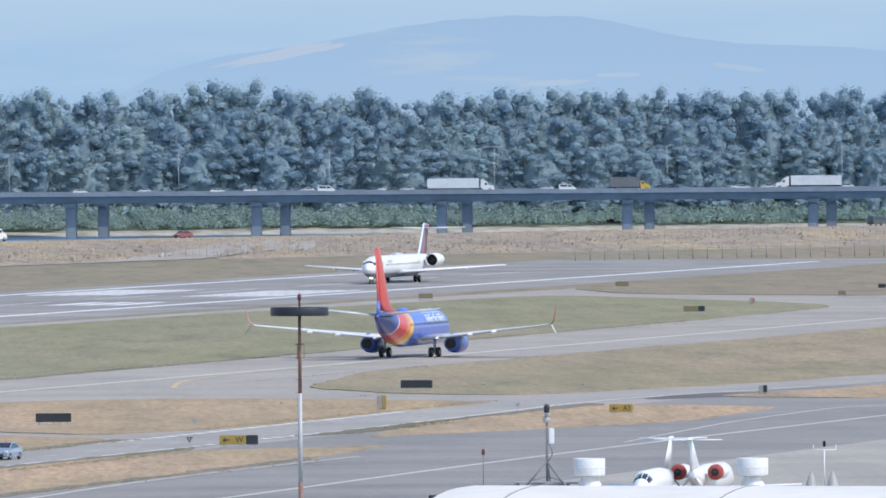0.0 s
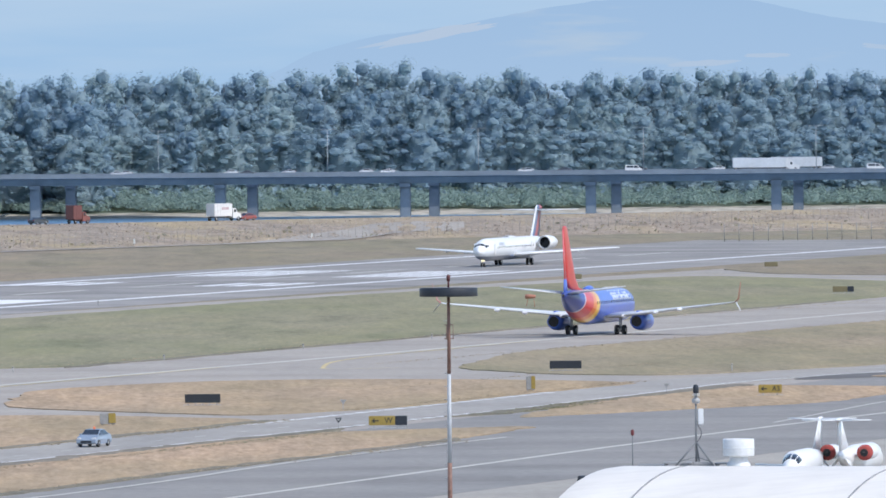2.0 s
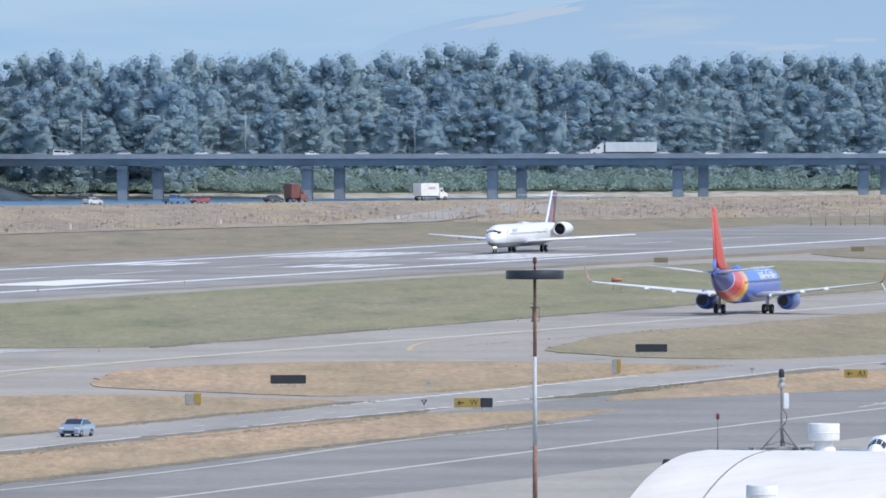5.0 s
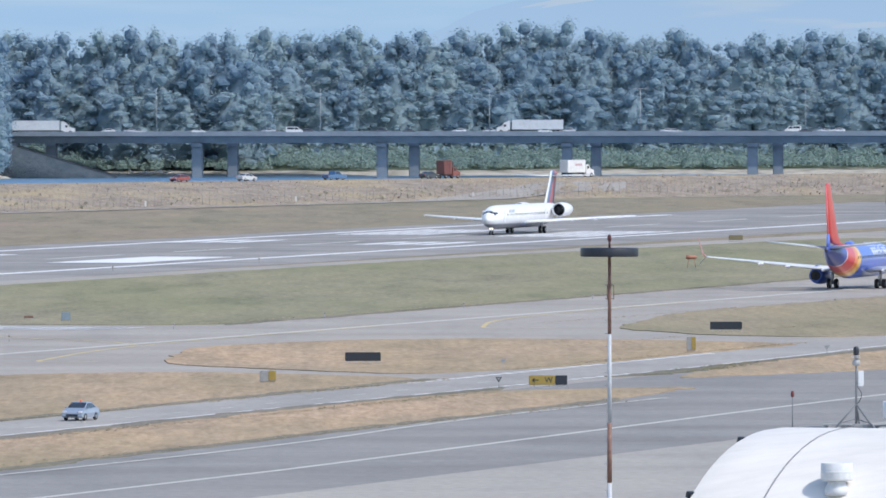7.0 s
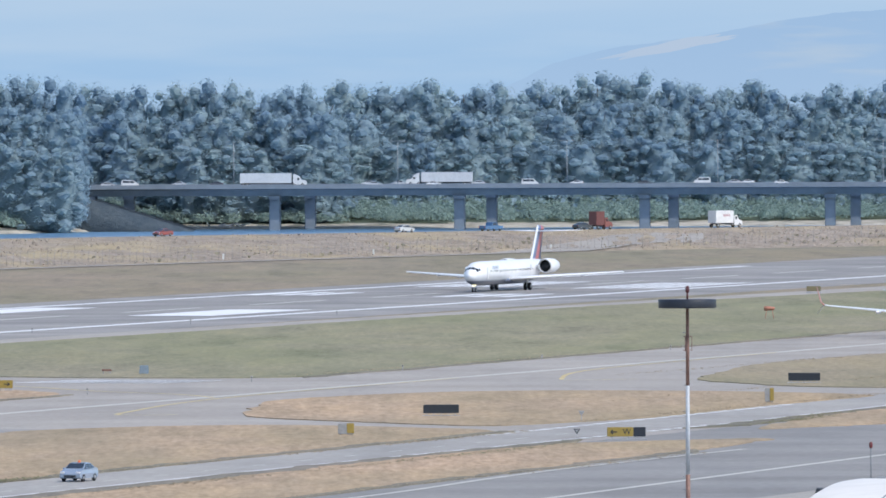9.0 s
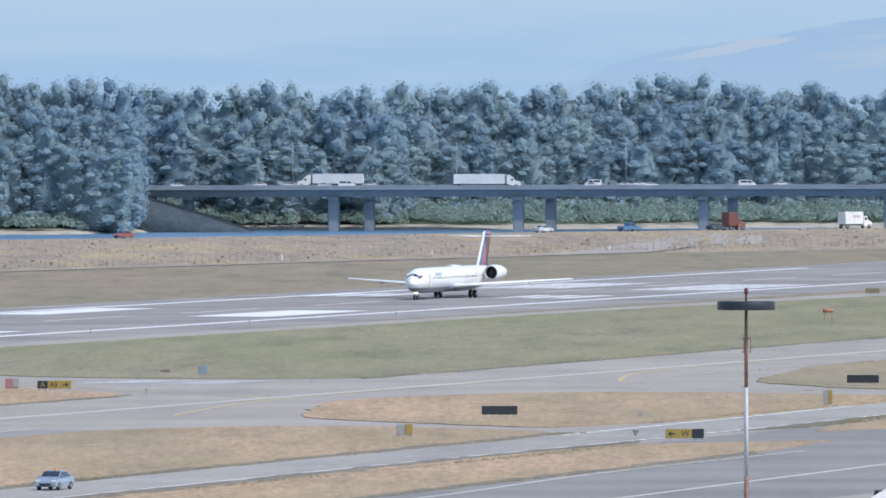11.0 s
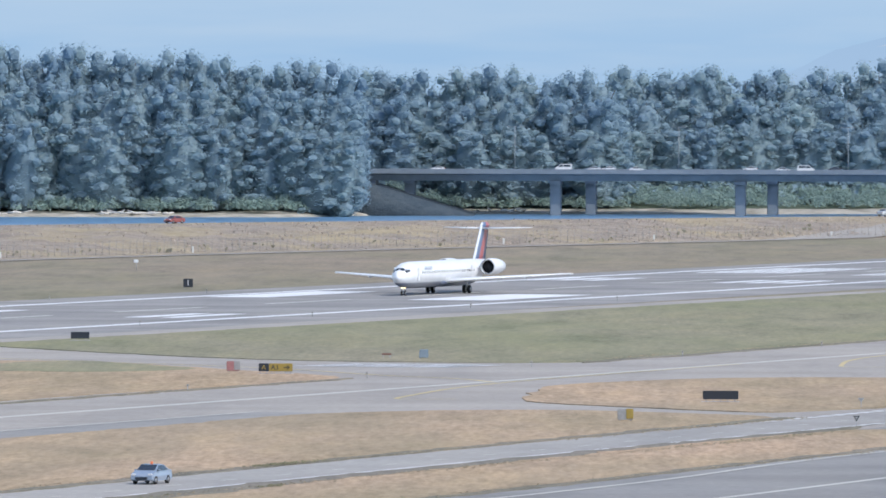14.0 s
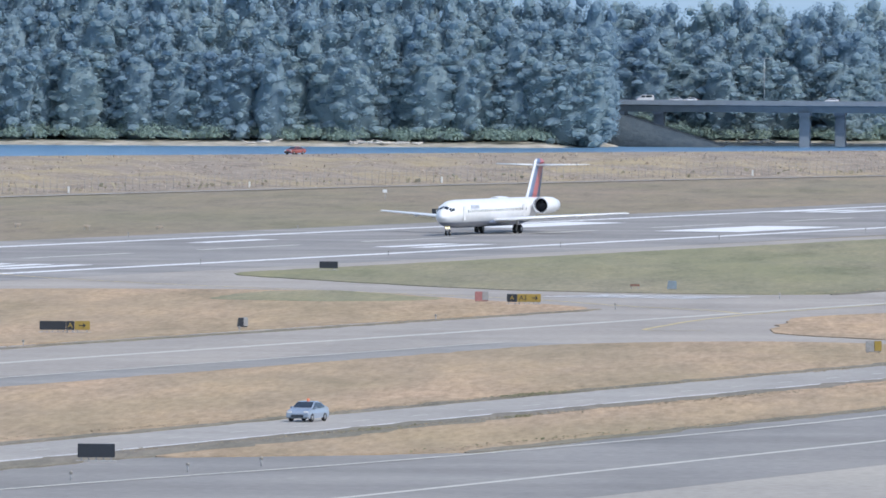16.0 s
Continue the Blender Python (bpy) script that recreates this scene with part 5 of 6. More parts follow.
        rod(bm, (x, 0, -0.1), (x * 0.7, 0, 1.15), 0.04, n=8)
        part("leg", bm, orange, root)
    # edge lights
    glassy = paint("lamp_cap", (0.30, 0.28, 0.25), 0.4, 0.1, 4.0)

    def edge_light(s, n, h=0.42):
        root = empty("edge_light", "small field edge light on a short stem", "edge light", "edge lights", at=facing(s, n, 0.03))
        bm = bmesh.new()
        rod(bm, (0, 0, -0.05), (0, 0, h), 0.05, n=8)
        part("stem", bm, POST_GREY, root)
        bm = bmesh.new()
        lathe(bm, [(0.11, h), (0.13, h + 0.05), (0.09, h + 0.16), (0.02, h + 0.19)], "Z", 10)
        part("lens", bm, glassy, root)

    for s, n in ((614, -246.8), (629, -245.3), (640, -244.8)):
        edge_light(s, n)
    for k in range(12):
        edge_light(760 + 61 * k, -461.5)
        edge_light(790 + 61 * k, -530.5)
    for k in range(9):
        edge_light(820 + 50 * k, -354.0 - 0.01 * k)
    edge_light(1070, -280.0, 0.6)
    # approach light bars beyond the runway
    for s, n in ((1390, -566.5), (1385, -554.6), (1385, -544.3)):
        root = empty("slope_light", "low pale glide slope light unit in grass", "runway light", "glide slope lights", at=facing(s, n, 0.0))
        bm = bmesh.new()
        box(bm, -0.45, 0.45, -0.4, 0.4, 0.35, 0.62, bevel=0.05)
        part("housing", bm, paint("unit_tan", (0.5, 0.42, 0.34), 0.6, 0.2, 2.0), root)
        for x in (-0.3, 0.3):
            bm = bmesh.new()
            rod(bm, (x, 0, -0.1), (x, 0, 0.4), 0.04, n=8)
            part("leg", bm, POST_GREY, root)
    root = empty("wind_sensor", "pale wind vane on a thin mast in the verge", "weather mast", at=facing(1662, -615.2))
    bm = bmesh.new()
    rod(bm, (0, 0, -0.2), (0, 0, 1.2), 0.05, n=8)
    part("mast", bm, POST_GREY, root)
    bm = bmesh.new()
    box(bm, -0.4, 0.3, -0.05, 0.05, 1.0, 1.5, bevel=0.04)
    part("vane", bm, WING_GREY, root)
    # low rust-coloured barrier light beside the hold line
    root = empty("barrier_light", "low rusty red barrier light beside the taxiway", "barrier", at=facing(1098, -379))
    bm = bmesh.new()
    box(bm, -0.5, 0.5, -0.1, 0.1, 0.3, 0.5, bevel=0.04)
    part("bar", bm, paint("rusty_red", (0.27, 0.14, 0.11), 0.7, 0.3, 3.0), root)
    for x in (-0.35, 0.35):
        bm = bmesh.new()
        rod(bm, (x, 0, -0.1), (x, 0, 0.32), 0.04, n=6)
        part("leg", bm, POST_GREY, root)
    # marker stakes by the levee
    stake_m = paint("stake_white", (0.75, 0.75, 0.72), 0.6, 0.2, 2.0)
    for u in (-1500, -840, -290, -24, 290, -1180):
        d = levee_foot(u) + 4
        root = empty("marker_stake", "short white marker stake at the levee foot", "stake", "levee stakes", at=Matrix.Translation(polar(u, d, ground_height(u, d) - 0.1)))
        bm = bmesh.new()
        box(bm, -0.16, 0.16, -0.05, 0.05, 0, 1.1, bevel=0.02)
        part("post", bm, stake_m, root)
    # tufts along the edges of road and islands
    rnd = random.Random(21)
    tan = leaf_material("edge_grass", (0.30, 0.25, 0.18), (0.46, 0.38, 0.27))
    bm = bmesh.new()
    edges = ((500, 905, -274.9, 2600), (655, 870, -260.4, 1300), (700, 1010, -353.8, 1100), (1100, 1400, -325, 1000), (930, 1030, -278.5, 700), (660, 850, -243.5, 900), (1000, 1100, -296, 200), (1090, 1440, -357.5, 1000))
    for s0, s1, n0, c in edges:
        for _ in range(c):
            s = rnd.uniform(s0, s1)
            k = noise.noise((s * 0.06, n0, 0))
            x, y = xy(s, n0 + rnd.gauss(0, 0.5))
            leaf(bm, Vector((x, y, 0.11)), rnd.uniform(0.08, 0.22) * (1 + max(0, k)), rnd, Vector((0, -0.2, 1.0)))
    tagged(part("grass_tufts", bm, tan), "ragged dry grass tufts along the pavement edges", "grass", kind="stuff")
    green = leaf_material("roadside_weeds", (0.20, 0.20, 0.13), (0.32, 0.30, 0.20))
    bm = bmesh.new()
    for s0, n0, ls, ln, c in ((772, -274.6, 9, 0.7, 260), (728, -259.6, 3, 0.5, 60), (700, -259.6, 8, 0.6, 60), (938, -261.3, 18, 0.5, 260), (955, -263.6, 14, 0.5, 160), (845, -260.2, 20, 0.4, 90), (690, -244, 20, 0.5, 60)):
        for _ in range(c):
            x, y = xy(s0 + rnd.gauss(0, ls * 0.5), n0 + rnd.gauss(0, ln * 0.5))
            leaf(bm, Vector((x, y, 0.12 + rnd.uniform(0, 0.12))), rnd.uniform(0.1, 0.3), rnd, Vector((0, -0.3, 1.0)))
    tagged(part("weed_patches", bm, green), "low green weed patches beside the service road", "weeds", kind="stuff")


field_things()


# ---- light mast with red and white bands ----
def light_mast():
    x, y = polar(531, 622).xy
    root = empty("light_mast", "tall slender mast banded in rust red and pale grey", "light mast", at=Matrix.Translation((x, y, 0)))
    red = paint("mast_rust_red", (0.27, 0.15, 0.115), 0.6, 0.35, 2.0)
    pale = paint("mast_pale_grey", (0.52, 0.54, 0.57), 0.5, 0.2, 2.0)
    cuts = (0.0, 3.4, 6.7, 11.6, 15.9)
    for i, (a, b) in enumerate(zip(cuts, cuts[1:])):
        bm = bmesh.new()
        rod(bm, (0, 0, a), (0, 0, b), 0.15 - 0.004 * a, 0.15 - 0.004 * b, 14)
        part("pole_section", bm, red if i in (1, 3) else pale, root, "rust red mast section" if i in (1, 3) else "pale grey mast section")
    bm = bmesh.new()
    rod(bm, (-0.28, 0, 0), (0.06, 0, 0), 0.018, n=5)
    rung = mesh_of("rung", bm, POST_GREY)
    for k in range(17):
        shared("rung", rung, root, pose(0, 0, 3.0 + 0.72 * k))
    bm = bmesh.new()
    for k in range(24):
        a0, a1 = k * math.tau / 24, (k + 1) * math.tau / 24
        rod(bm, (0.24 * math.cos(a0), 0.24 * math.sin(a0), 13.55), (0.24 * math.cos(a1), 0.24 * math.sin(a1), 13.55), 0.02, n=4)
        rod(bm, (0.24 * math.cos(a0), 0.24 * math.sin(a0), 14.3), (0.24 * math.cos(a1), 0.24 * math.sin(a1), 14.3), 0.02, n=4)
    for a in (0, math.tau / 3, 2 * math.tau / 3):
        rod(bm, (0.24 * math.cos(a), 0.24 * math.sin(a), 13.5), (0.24 * math.cos(a), 0.24 * math.sin(a), 14.3), 0.02, n=4)
    part("guard_ring", bm, red, root)
    bm = bmesh.new()
    lathe(bm, [(0.2, 15.85), (1.58, 15.87), (1.6, 15.92), (1.6, 16.3), (1.57, 16.34), (0.2, 16.36)], "Z", 28)
    part("lamp_ring", bm, SIGN_BLACK, root, "broad black lamp ring")
    for k in range(8):
        a = k * math.tau / 8
        bm = bmesh.new()
        box(bm, -0.16, 0.16, -0.1, 0.1, -0.12, 0.1, pose(1.35 * math.cos(a), 1.35 * math.sin(a), 15.98, 0, 0, math.degrees(a)), 0.03)
        part("floodlight", bm, POST_GREY, root)
    bm = bmesh.new()
    rod(bm, (0, 0, 16.3), (0, 0, 16.75), 0.06, n=10)
    lathe(bm, [(0.09, 16.72), (0.11, 16.8), (0.11, 17.0), (0.05, 17.08)], "Z", 12)
    part("obstruction_lamp", bm, paint("lamp_dark_red", (0.12, 0.03, 0.03), 0.4, 0.2, 3.0), root, "small dark red obstruction lamp")


light_mast()


# ---- hangar with a white barrel roof, and what stands on it ----
RIDGE_S, RIDGE_Z, VAULT, SKEW = 554.0, 8.0, 15.0, 0.2


def roof_z(s):
    return RIDGE_Z - VAULT + math.sqrt(max(0.0, VAULT ** 2 - (s - RIDGE_S) ** 2))


def hy(s, n):
    """A plan place on the hangar, whose bays run slightly askew."""
    return xy(s, n + SKEW * (s - RIDGE_S))


def hangar():
    m = Mat("white_membrane", 0.5, spec=0.3)
    m.color(m.mix(1.0, m.ramp(m.noise(0.25, 5), [(0.3, (0.71, 0.68, 0.635)), (0.65, (0.78, 0.748, 0.695))]), m.ramp(m.noise(0.9, 5, (0.3, 2, 1)), [(0.35, (0.93, 0.93, 0.93)), (0.6, (1, 1, 1))]), "MULTIPLY"))
    m.bump(m.noise(0.8, 4), 0.05, 0.5)
    root = empty("hangar", "low hangar with a smooth white barrel roof", "hangar")
    seam = paint("seam_grey", (0.30, 0.30, 0.31), 0.7, 0.2, 2.0)
    wall = paint("hangar_wall", (0.66, 0.66, 0.66), 0.6, 0.15, 0.6)
    n0, n1 = -151.2, -84.0
    angles = [radians(-56 + 4 * k) for k in range(29)]
    arc = [(RIDGE_S + VAULT * math.sin(a), RIDGE_Z - VAULT + VAULT * math.cos(a)) for a in angles]
    width = 11.2
    n = n0
    k = 0
    while n < n1 - 1:
        a, b = n, min(n + (3.9 if k == 0 else width), n1)
        bm = bmesh.new()
        rings = []
        for j, nn in enumerate((a, a + 0.5, (a + b) / 2, b - 0.5, b)):
            inset = 0.12 if (k == 0 and j == 0) else 0.0
            rings.append([Vector((*hy(s - inset * math.sin(t) , nn), z - inset * math.cos(t) * 0.6)) for (s, z), t in zip(arc, angles)] +
                         [Vector((*hy(RIDGE_S + (s - RIDGE_S) * 0.97, nn), z - 0.3)) for s, z in reversed(arc)])
        loft(bm, rings, caps=False)
        part("roof_panel", bm, m.m, root)
        if b < n1:
            bm = bmesh.new()
            out = [(RIDGE_S + (VAULT + 0.03) * math.sin(t), RIDGE_Z - VAULT + (VAULT + 0.03) * math.cos(t)) for t in angles]
            loft(bm, [[Vector((*hy(s, nn), z)) for s, z in out] + [Vector((*hy(s, nn), z - 0.06)) for s, z in reversed(out)] for nn in (b - 0.04, b + 0.04)])
            part("seam", bm, seam, root, "thin dark roof seam")
        n = b
        k += 1
    for nn in (n0 + 0.4, n1 - 0.4):
        bm = bmesh.new()
        out = [(RIDGE_S + (VAULT - 0.6) * math.sin(t), RIDGE_Z - VAULT + (VAULT - 0.6) * math.cos(t)) for t in angles]
        ring = [(arc[0][0] + 0.4, 0.0)] + out + [(arc[-1][0] - 0.4, 0.0)]
        loft(bm, [[Vector((*hy(s, q), z)) for s, z in ring] for q in (nn - 0.12, nn + 0.12)])
        part("end_wall", bm, wall, root)
    for s in (arc[0][0] + 0.35, arc[-1][0] - 0.35):
        bm = bmesh.new()
        loft(bm, [[Vector((*hy(s + d, q), z)) for d, z in ((-0.15, 0), (0.15, 0), (0.15, arc[0][1]), (-0.15, arc[0][1]))] for q in (n0 + 0.4, n1 - 0.4)])
        part("side_wall", bm, wall, root)
    for z, s in ((7.7, RIDGE_S - 3.3), (5.4, RIDGE_S - 8.9)):
        bm = bmesh.new()
        box(bm, -0.22, 0.22, -0.14, 0.14, -0.16, 0.16, pose(*hy(s, n0 - 0.12), roof_z(s) - 0.2, 20, 0, 40), 0.03)
        part("flood_lamp", bm, SIGN_BLACK, root, "small black lamp under the roof edge")


hangar()


def roof_vent(s, n):
    z = roof_z(s) - 0.12
    root = empty("roof_vent", "white round ventilator standing on the barrel roof", "ventilator", "roof ventilators", at=pose(*xy(s, n), z))
    m = bpy.data.materials.get("vent_white") or paint("vent_white", (0.72, 0.73, 0.74), 0.45, 0.12, 1.5)
    bm = bmesh.new()
    lathe(bm, [(0.62, -0.1), (0.60, 0.25), (0.46, 0.45), (0.46, 0.75)], "Z", 24)
    part("neck", bm, m, root)
    bm = bmesh.new()
    lathe(bm, [(0.5, 0.62), (0.78, 0.66), (0.80, 0.72), (0.80, 1.5), (0.77, 1.53), (0.72, 1.5), (0.7, 1.2)], "Z", 28)
    part("drum", bm, m, root)
    bm = bmesh.new()
    lathe(bm, [(0.806, 1.02), (0.815, 1.04), (0.815, 1.08), (0.806, 1.1)], "Z", 28)
    part("band", bm, m, root)


for _s, _n in ((555.5, -145.05), (555.0, -136.4), (555.0, -127.5), (545.2, -145.55), (545.2, -137.4), (545.2, -129.2)):
    roof_vent(_s, _n)


def roof_mast():
    s, n = 555.6, -147.3
    root = empty("weather_mast", "grey weather mast on a tripod standing on the roof", "weather mast", at=pose(*xy(s, n), roof_z(s)) @ pose(0, 0, 0, 0, 0, -2))
    steel = paint("mast_steel", (0.20, 0.21, 0.22), 0.5, 0.25, 3.0)
    bm = bmesh.new()
    rod(bm, (0, 0, 0), (0, 0, 3.9), 0.06, 0.05, 10)
    part("pole", bm, steel, root)
    for a in (200, 320, 80):
        bm = bmesh.new()
        c, d = math.cos(radians(a)), math.sin(radians(a))
        rod(bm, (0, 0, 1.25), (1.15 * c, 1.15 * d, 0.02), 0.05, n=8)
        rod(bm, (0, 0, 0.5), (0.8 * c, 0.8 * d, 0.3), 0.025, n=6)
        part("tripod_leg", bm, steel, root)
    bm = bmesh.new()
    box(bm, -0.85, 0.85, -0.5, 0.5, -0.12, 0.12, bevel=0.03)
    part("ballast_frame", bm, steel, root)
    for x in (-0.5, 0.1, 0.6):
        bm = bmesh.new()
        box(bm, x - 0.25, x + 0.25, -0.35, 0.2, 0.1, 0.24, bevel=0.02)
        part("ballast_block", bm, POST_GREY, root)
    bm = bmesh.new()
    box(bm, 0.10, 0.38, -0.12, 0.12, 2.15, 2.95, bevel=0.04)
    part("white_cabinet", bm, WING_GREY, root, "white instrument cabinet")
    bm = bmesh.new()
    rod(bm, (-0.05, 0, 2.3), (0.25, 0, 2.3), 0.03, n=6)
    for k in range(8):
        t0, t1 = k / 8, (k + 1) / 8
        f = lambda t: (0.22 * math.sin(math.pi * t) + 0.05, 0, 2.15 - 0.9 * t)
        rod(bm, f(t0), f(t1), 0.018, n=5)
    part("cable", bm, SIGN_BLACK, root)
    bm = bmesh.new()
    lathe(bm, [(0.1, 3.2), (0.2, 3.25), (0.22, 3.4), (0.14, 3.5), (0.1, 3.55)], "Z", 14)
    part("collar", bm, POST_GREY, root)
    bm = bmesh.new()
    lathe(bm, [(0.07, 3.72), (0.14, 3.76), (0.15, 4.02), (0.12, 4.14), (0.05, 4.18)], "Z", 14)
    part("sensor_head", bm, SIGN_BLACK, root, "dark rounded sensor head")
    bm = bmesh.new()
    for k in range(3):
        lathe(bm, [(0.08, 3.58 + 0.05 * k), (0.24, 3.6 + 0.05 * k), (0.08, 3.62 + 0.05 * k)], "Z", 12)
    part("shield_rings", bm, WING_GREY, root)
    # low walk boards on the roof
    for ds, dn, w in ((1.0, -2.6, 1.4), (0.2, 1.5, 1.1), (-0.3, -0.9, 1.5)):
        b = empty("roof_board", "low grey walk board lying on the roof", "board", "roof boards", at=pose(*xy(s + ds, n + dn), roof_z(s + ds) + 0.02) @ pose(0, 0, 0, 0, 0, -14))
        bm = bmesh.new()
        box(bm, -w / 2, w / 2, -0.3, 0.3, 0.12, 0.2, bevel=0.02)
        part("plate", bm, POST_GREY, b)
        for x in (-w * 0.4, w * 0.4):
            bm = bmesh.new()
            box(bm, x - 0.05, x + 0.05, -0.28, 0.28, -0.1, 0.13)
            part("bearer", bm, steel, b)
    # slim obstruction lamp
    rs, rn = 556.5, -150.9
    lamp = empty("obstruction_light", "slim post with a small red lamp on the roof", "obstruction light", at=pose(*xy(rs, rn), roof_z(rs) - 0.05))
    bm = bmesh.new()
    rod(bm, (0, 0, 0), (0, 0, 1.75), 0.028, n=8)
    part("post", bm, steel, lamp)
    bm = bmesh.new()
    lathe(bm, [(0.05, 1.72), (0.09, 1.78), (0.09, 1.98), (0.04, 2.04)], "Z", 12)
    part("lamp", bm, paint("lamp_red", (0.16, 0.03, 0.03), 0.35, 0.1, 3.0), lamp, "dark red lamp")
    # anemometer frame and cones farther along the roof
    s2, n2 = 556.0, -132.9
    fr = empty("anemometer_frame", "thin white twin-arm anemometer frame on the roof", "weather mast", at=pose(*xy(s2, n2), roof_z(s2)))
    bm = bmesh.new()
    rod(bm, (0, 0, 0), (0, 0, 1.9), 0.03, n=8)
    rod(bm, (-0.55, 0, 1.9), (0.6, 0, 1.9), 0.025, n=8)
    for x in (-0.55, 0.6):
        rod(bm, (x, 0, 1.9), (x, 0, 2.15), 0.02, n=6)
    part("frame", bm, WING_GREY, fr)
    for x in (-0.55, 0.45, 0.6):
        bm = bmesh.new()
        lathe(bm, [(0.03, 2.05), (0.08, 2.1), (0.08, 2.3), (0.03, 2.36)], "Z", 10)
        part("cup", bm, SIGN_BLACK, fr)
    for dn in (-0.6, 0.5):
        b = empty("roof_cowl", "small pale pyramid cowl on the roof", "cowl", "roof cowls", at=pose(*xy(s2 - 0.3, n2 + dn), roof_z(s2) - 0.05))
        bm = bmesh.new()
        lathe(bm, [(0.35, 0), (0.33, 0.1), (0.06, 0.85), (0.03, 0.88)], "Z", 4)
        part("shell", bm, POST_GREY, b)
    cone = empty("traffic_cone", "orange traffic cone standing on the apron", "traffic cone", at=facing(855, -184.5, 0.03))
    bm = bmesh.new()
    lathe(bm, [(0.2, 0.04), (0.17, 0.08), (0.05, 0.9), (0.03, 0.92)], "Z", 14)
    part("body", bm, paint("cone_orange", (0.75, 0.16, 0.04), 0.6, 0.2, 3.0), cone)
    bm = bmesh.new()
    box(bm, -0.24, 0.24, -0.24, 0.24, 0, 0.05, bevel=0.02)
    part("foot", bm, SIGN_BLACK, cone)


roof_mast()
# ---- vehicles ----
def profile_body(bm, side, width, tuck, mat=0):
    """A car body: side outline (x, z) with slightly tucked upper edges."""
    zs = [z for _, z in side]
    top = max(zs)
    belt = 0.9
    def y_at(z):
        return width / 2 - (tuck * max(0.0, z - belt) / max(0.1, top - belt)) - 0.05 * max(0.0, 0.35 - z) / 0.35
    rings = []
    for f in (-1.0, -0.96, 0.96, 1.0):
        k = 0.985 if abs(f) == 1 else 1.0
        cx = sum(x for x, _ in side) / len(side)
        rings.append([Vector((cx + (x - cx) * k, f * y_at(z), 0.6 + (z - 0.6) * k)) for x, z in side])
    loft(bm, rings, mat)
    for f in bm.faces:
        f.smooth = False
    return bm


def car_wheels(root, xs, half, r=0.31, w=0.2):
    for x in xs:
        for s in (1, -1):
            wheel(root, x, s * half, r, w)


def car(name, label, colour, category="car", kind_of="sedan", beacon=False, scale=1.0):
    """A car with its nose to +x."""
    root = empty(name, label, category)
    m = gloss(name + "_paint", colour, 0.25, 0.1)
    bm = bmesh.new()
    if kind_of == "pickup":
        L = 5.4
        side = [(-2.7, 0.5), (-2.7, 1.05), (-0.75, 1.08), (-0.6, 1.75), (0.55, 1.78), (1.25, 1.12), (2.55, 1.0), (2.7, 0.8), (2.7, 0.42), (-2.6, 0.38)]
        glass = [(-0.52, 1.1, -0.42, 1.66, 0.45, 1.69, 1.05, 1.14)]
        wheels, half, width, tuck = (-1.75, 1.75), 0.78, 1.85, 0.14
    elif kind_of == "van":
        side = [(-2.6, 0.4), (-2.62, 1.0), (-2.5, 2.0), (-2.3, 2.1), (1.0, 2.08), (1.9, 1.25), (2.5, 1.0), (2.6, 0.7), (2.55, 0.35), (-2.5, 0.33)]
        glass = [(0.1, 1.25, 0.1, 1.9, 0.9, 1.9, 1.55, 1.28), (-2.2, 1.3, -2.15, 1.9, -0.1, 1.9, -0.1, 1.28)]
        wheels, half, width, tuck = (-1.65, 1.6), 0.82, 1.95, 0.16
    else:
        side = [(-2.12, 0.38), (-2.18, 0.62), (-2.1, 0.98), (-1.55, 1.08), (-0.85, 1.4), (-0.2, 1.47), (0.35, 1.42), (1.15, 1.0), (1.9, 0.82), (2.12, 0.62), (2.14, 0.36), (1.9, 0.26), (-1.9, 0.26)]
        glass = [(0.0, 1.0, 0.0, 1.38, 0.32, 1.36, 0.95, 1.0), (-1.35, 1.03, -0.8, 1.34, -0.08, 1.38, -0.08, 1.0)]
        wheels, half, width, tuck = (-1.28, 1.3), 0.775, 1.69, 0.24
    profile_body(bm, side, width, tuck)
    body = part("body", bm, m, root)
    top = max(z for _, z in side)
    for g in glass:
        for s in (1, -1):
            bm = bmesh.new()
            pts = [(g[i], g[i + 1]) for i in (0, 2, 4, 6)]
            ya = lambda z: s * (width / 2 - tuck * max(0.0, z - 0.9) / (top - 0.9))
            loft(bm, [[Vector((x, ya(z) + s * d, z)) for x, z in pts] for d in (-0.03, 0.014)])
            part("side_window", bm, GLASS_DARK, body)
    if kind_of == "sedan":
        for x0, z0, x1, z1, nm in ((0.40, 1.395, 1.10, 1.03, "windscreen"), (-0.90, 1.37, -1.5, 1.10, "rear_window")):
            bm = bmesh.new()
            wt, wb = width / 2 - tuck + 0.03, width / 2 - 0.16
            ring = [Vector((x0, -wt, z0)), Vector((x0, wt, z0)), Vector((x1, wb, z1)), Vector((x1, -wb, z1))]
            up = Vector((0.5 if x1 > 0 else -0.4, 0, 0.85)) * 0.03
            loft(bm, [[p - up for p in ring], [p + up for p in ring]])
            part(nm, bm, GLASS_DARK, body)
    else:
        bm = bmesh.new()
        xa, za, xb, zb = (0.62, 1.70, 1.2, 1.16) if kind_of == "pickup" else (1.08, 2.0, 1.82, 1.32)
        ring = [Vector((xa, -width * 0.4, za)), Vector((xa, width * 0.4, za)), Vector((xb, width * 0.44, zb)), Vector((xb, -width * 0.44, zb))]
        loft(bm, [[p + Vector((-0.03, 0, -0.03)) for p in ring], [p + Vector((0.03, 0, 0.03)) for p in ring]])
        part("windscreen", bm, GLASS_DARK, body)
    fx = max(x for x, _ in side)
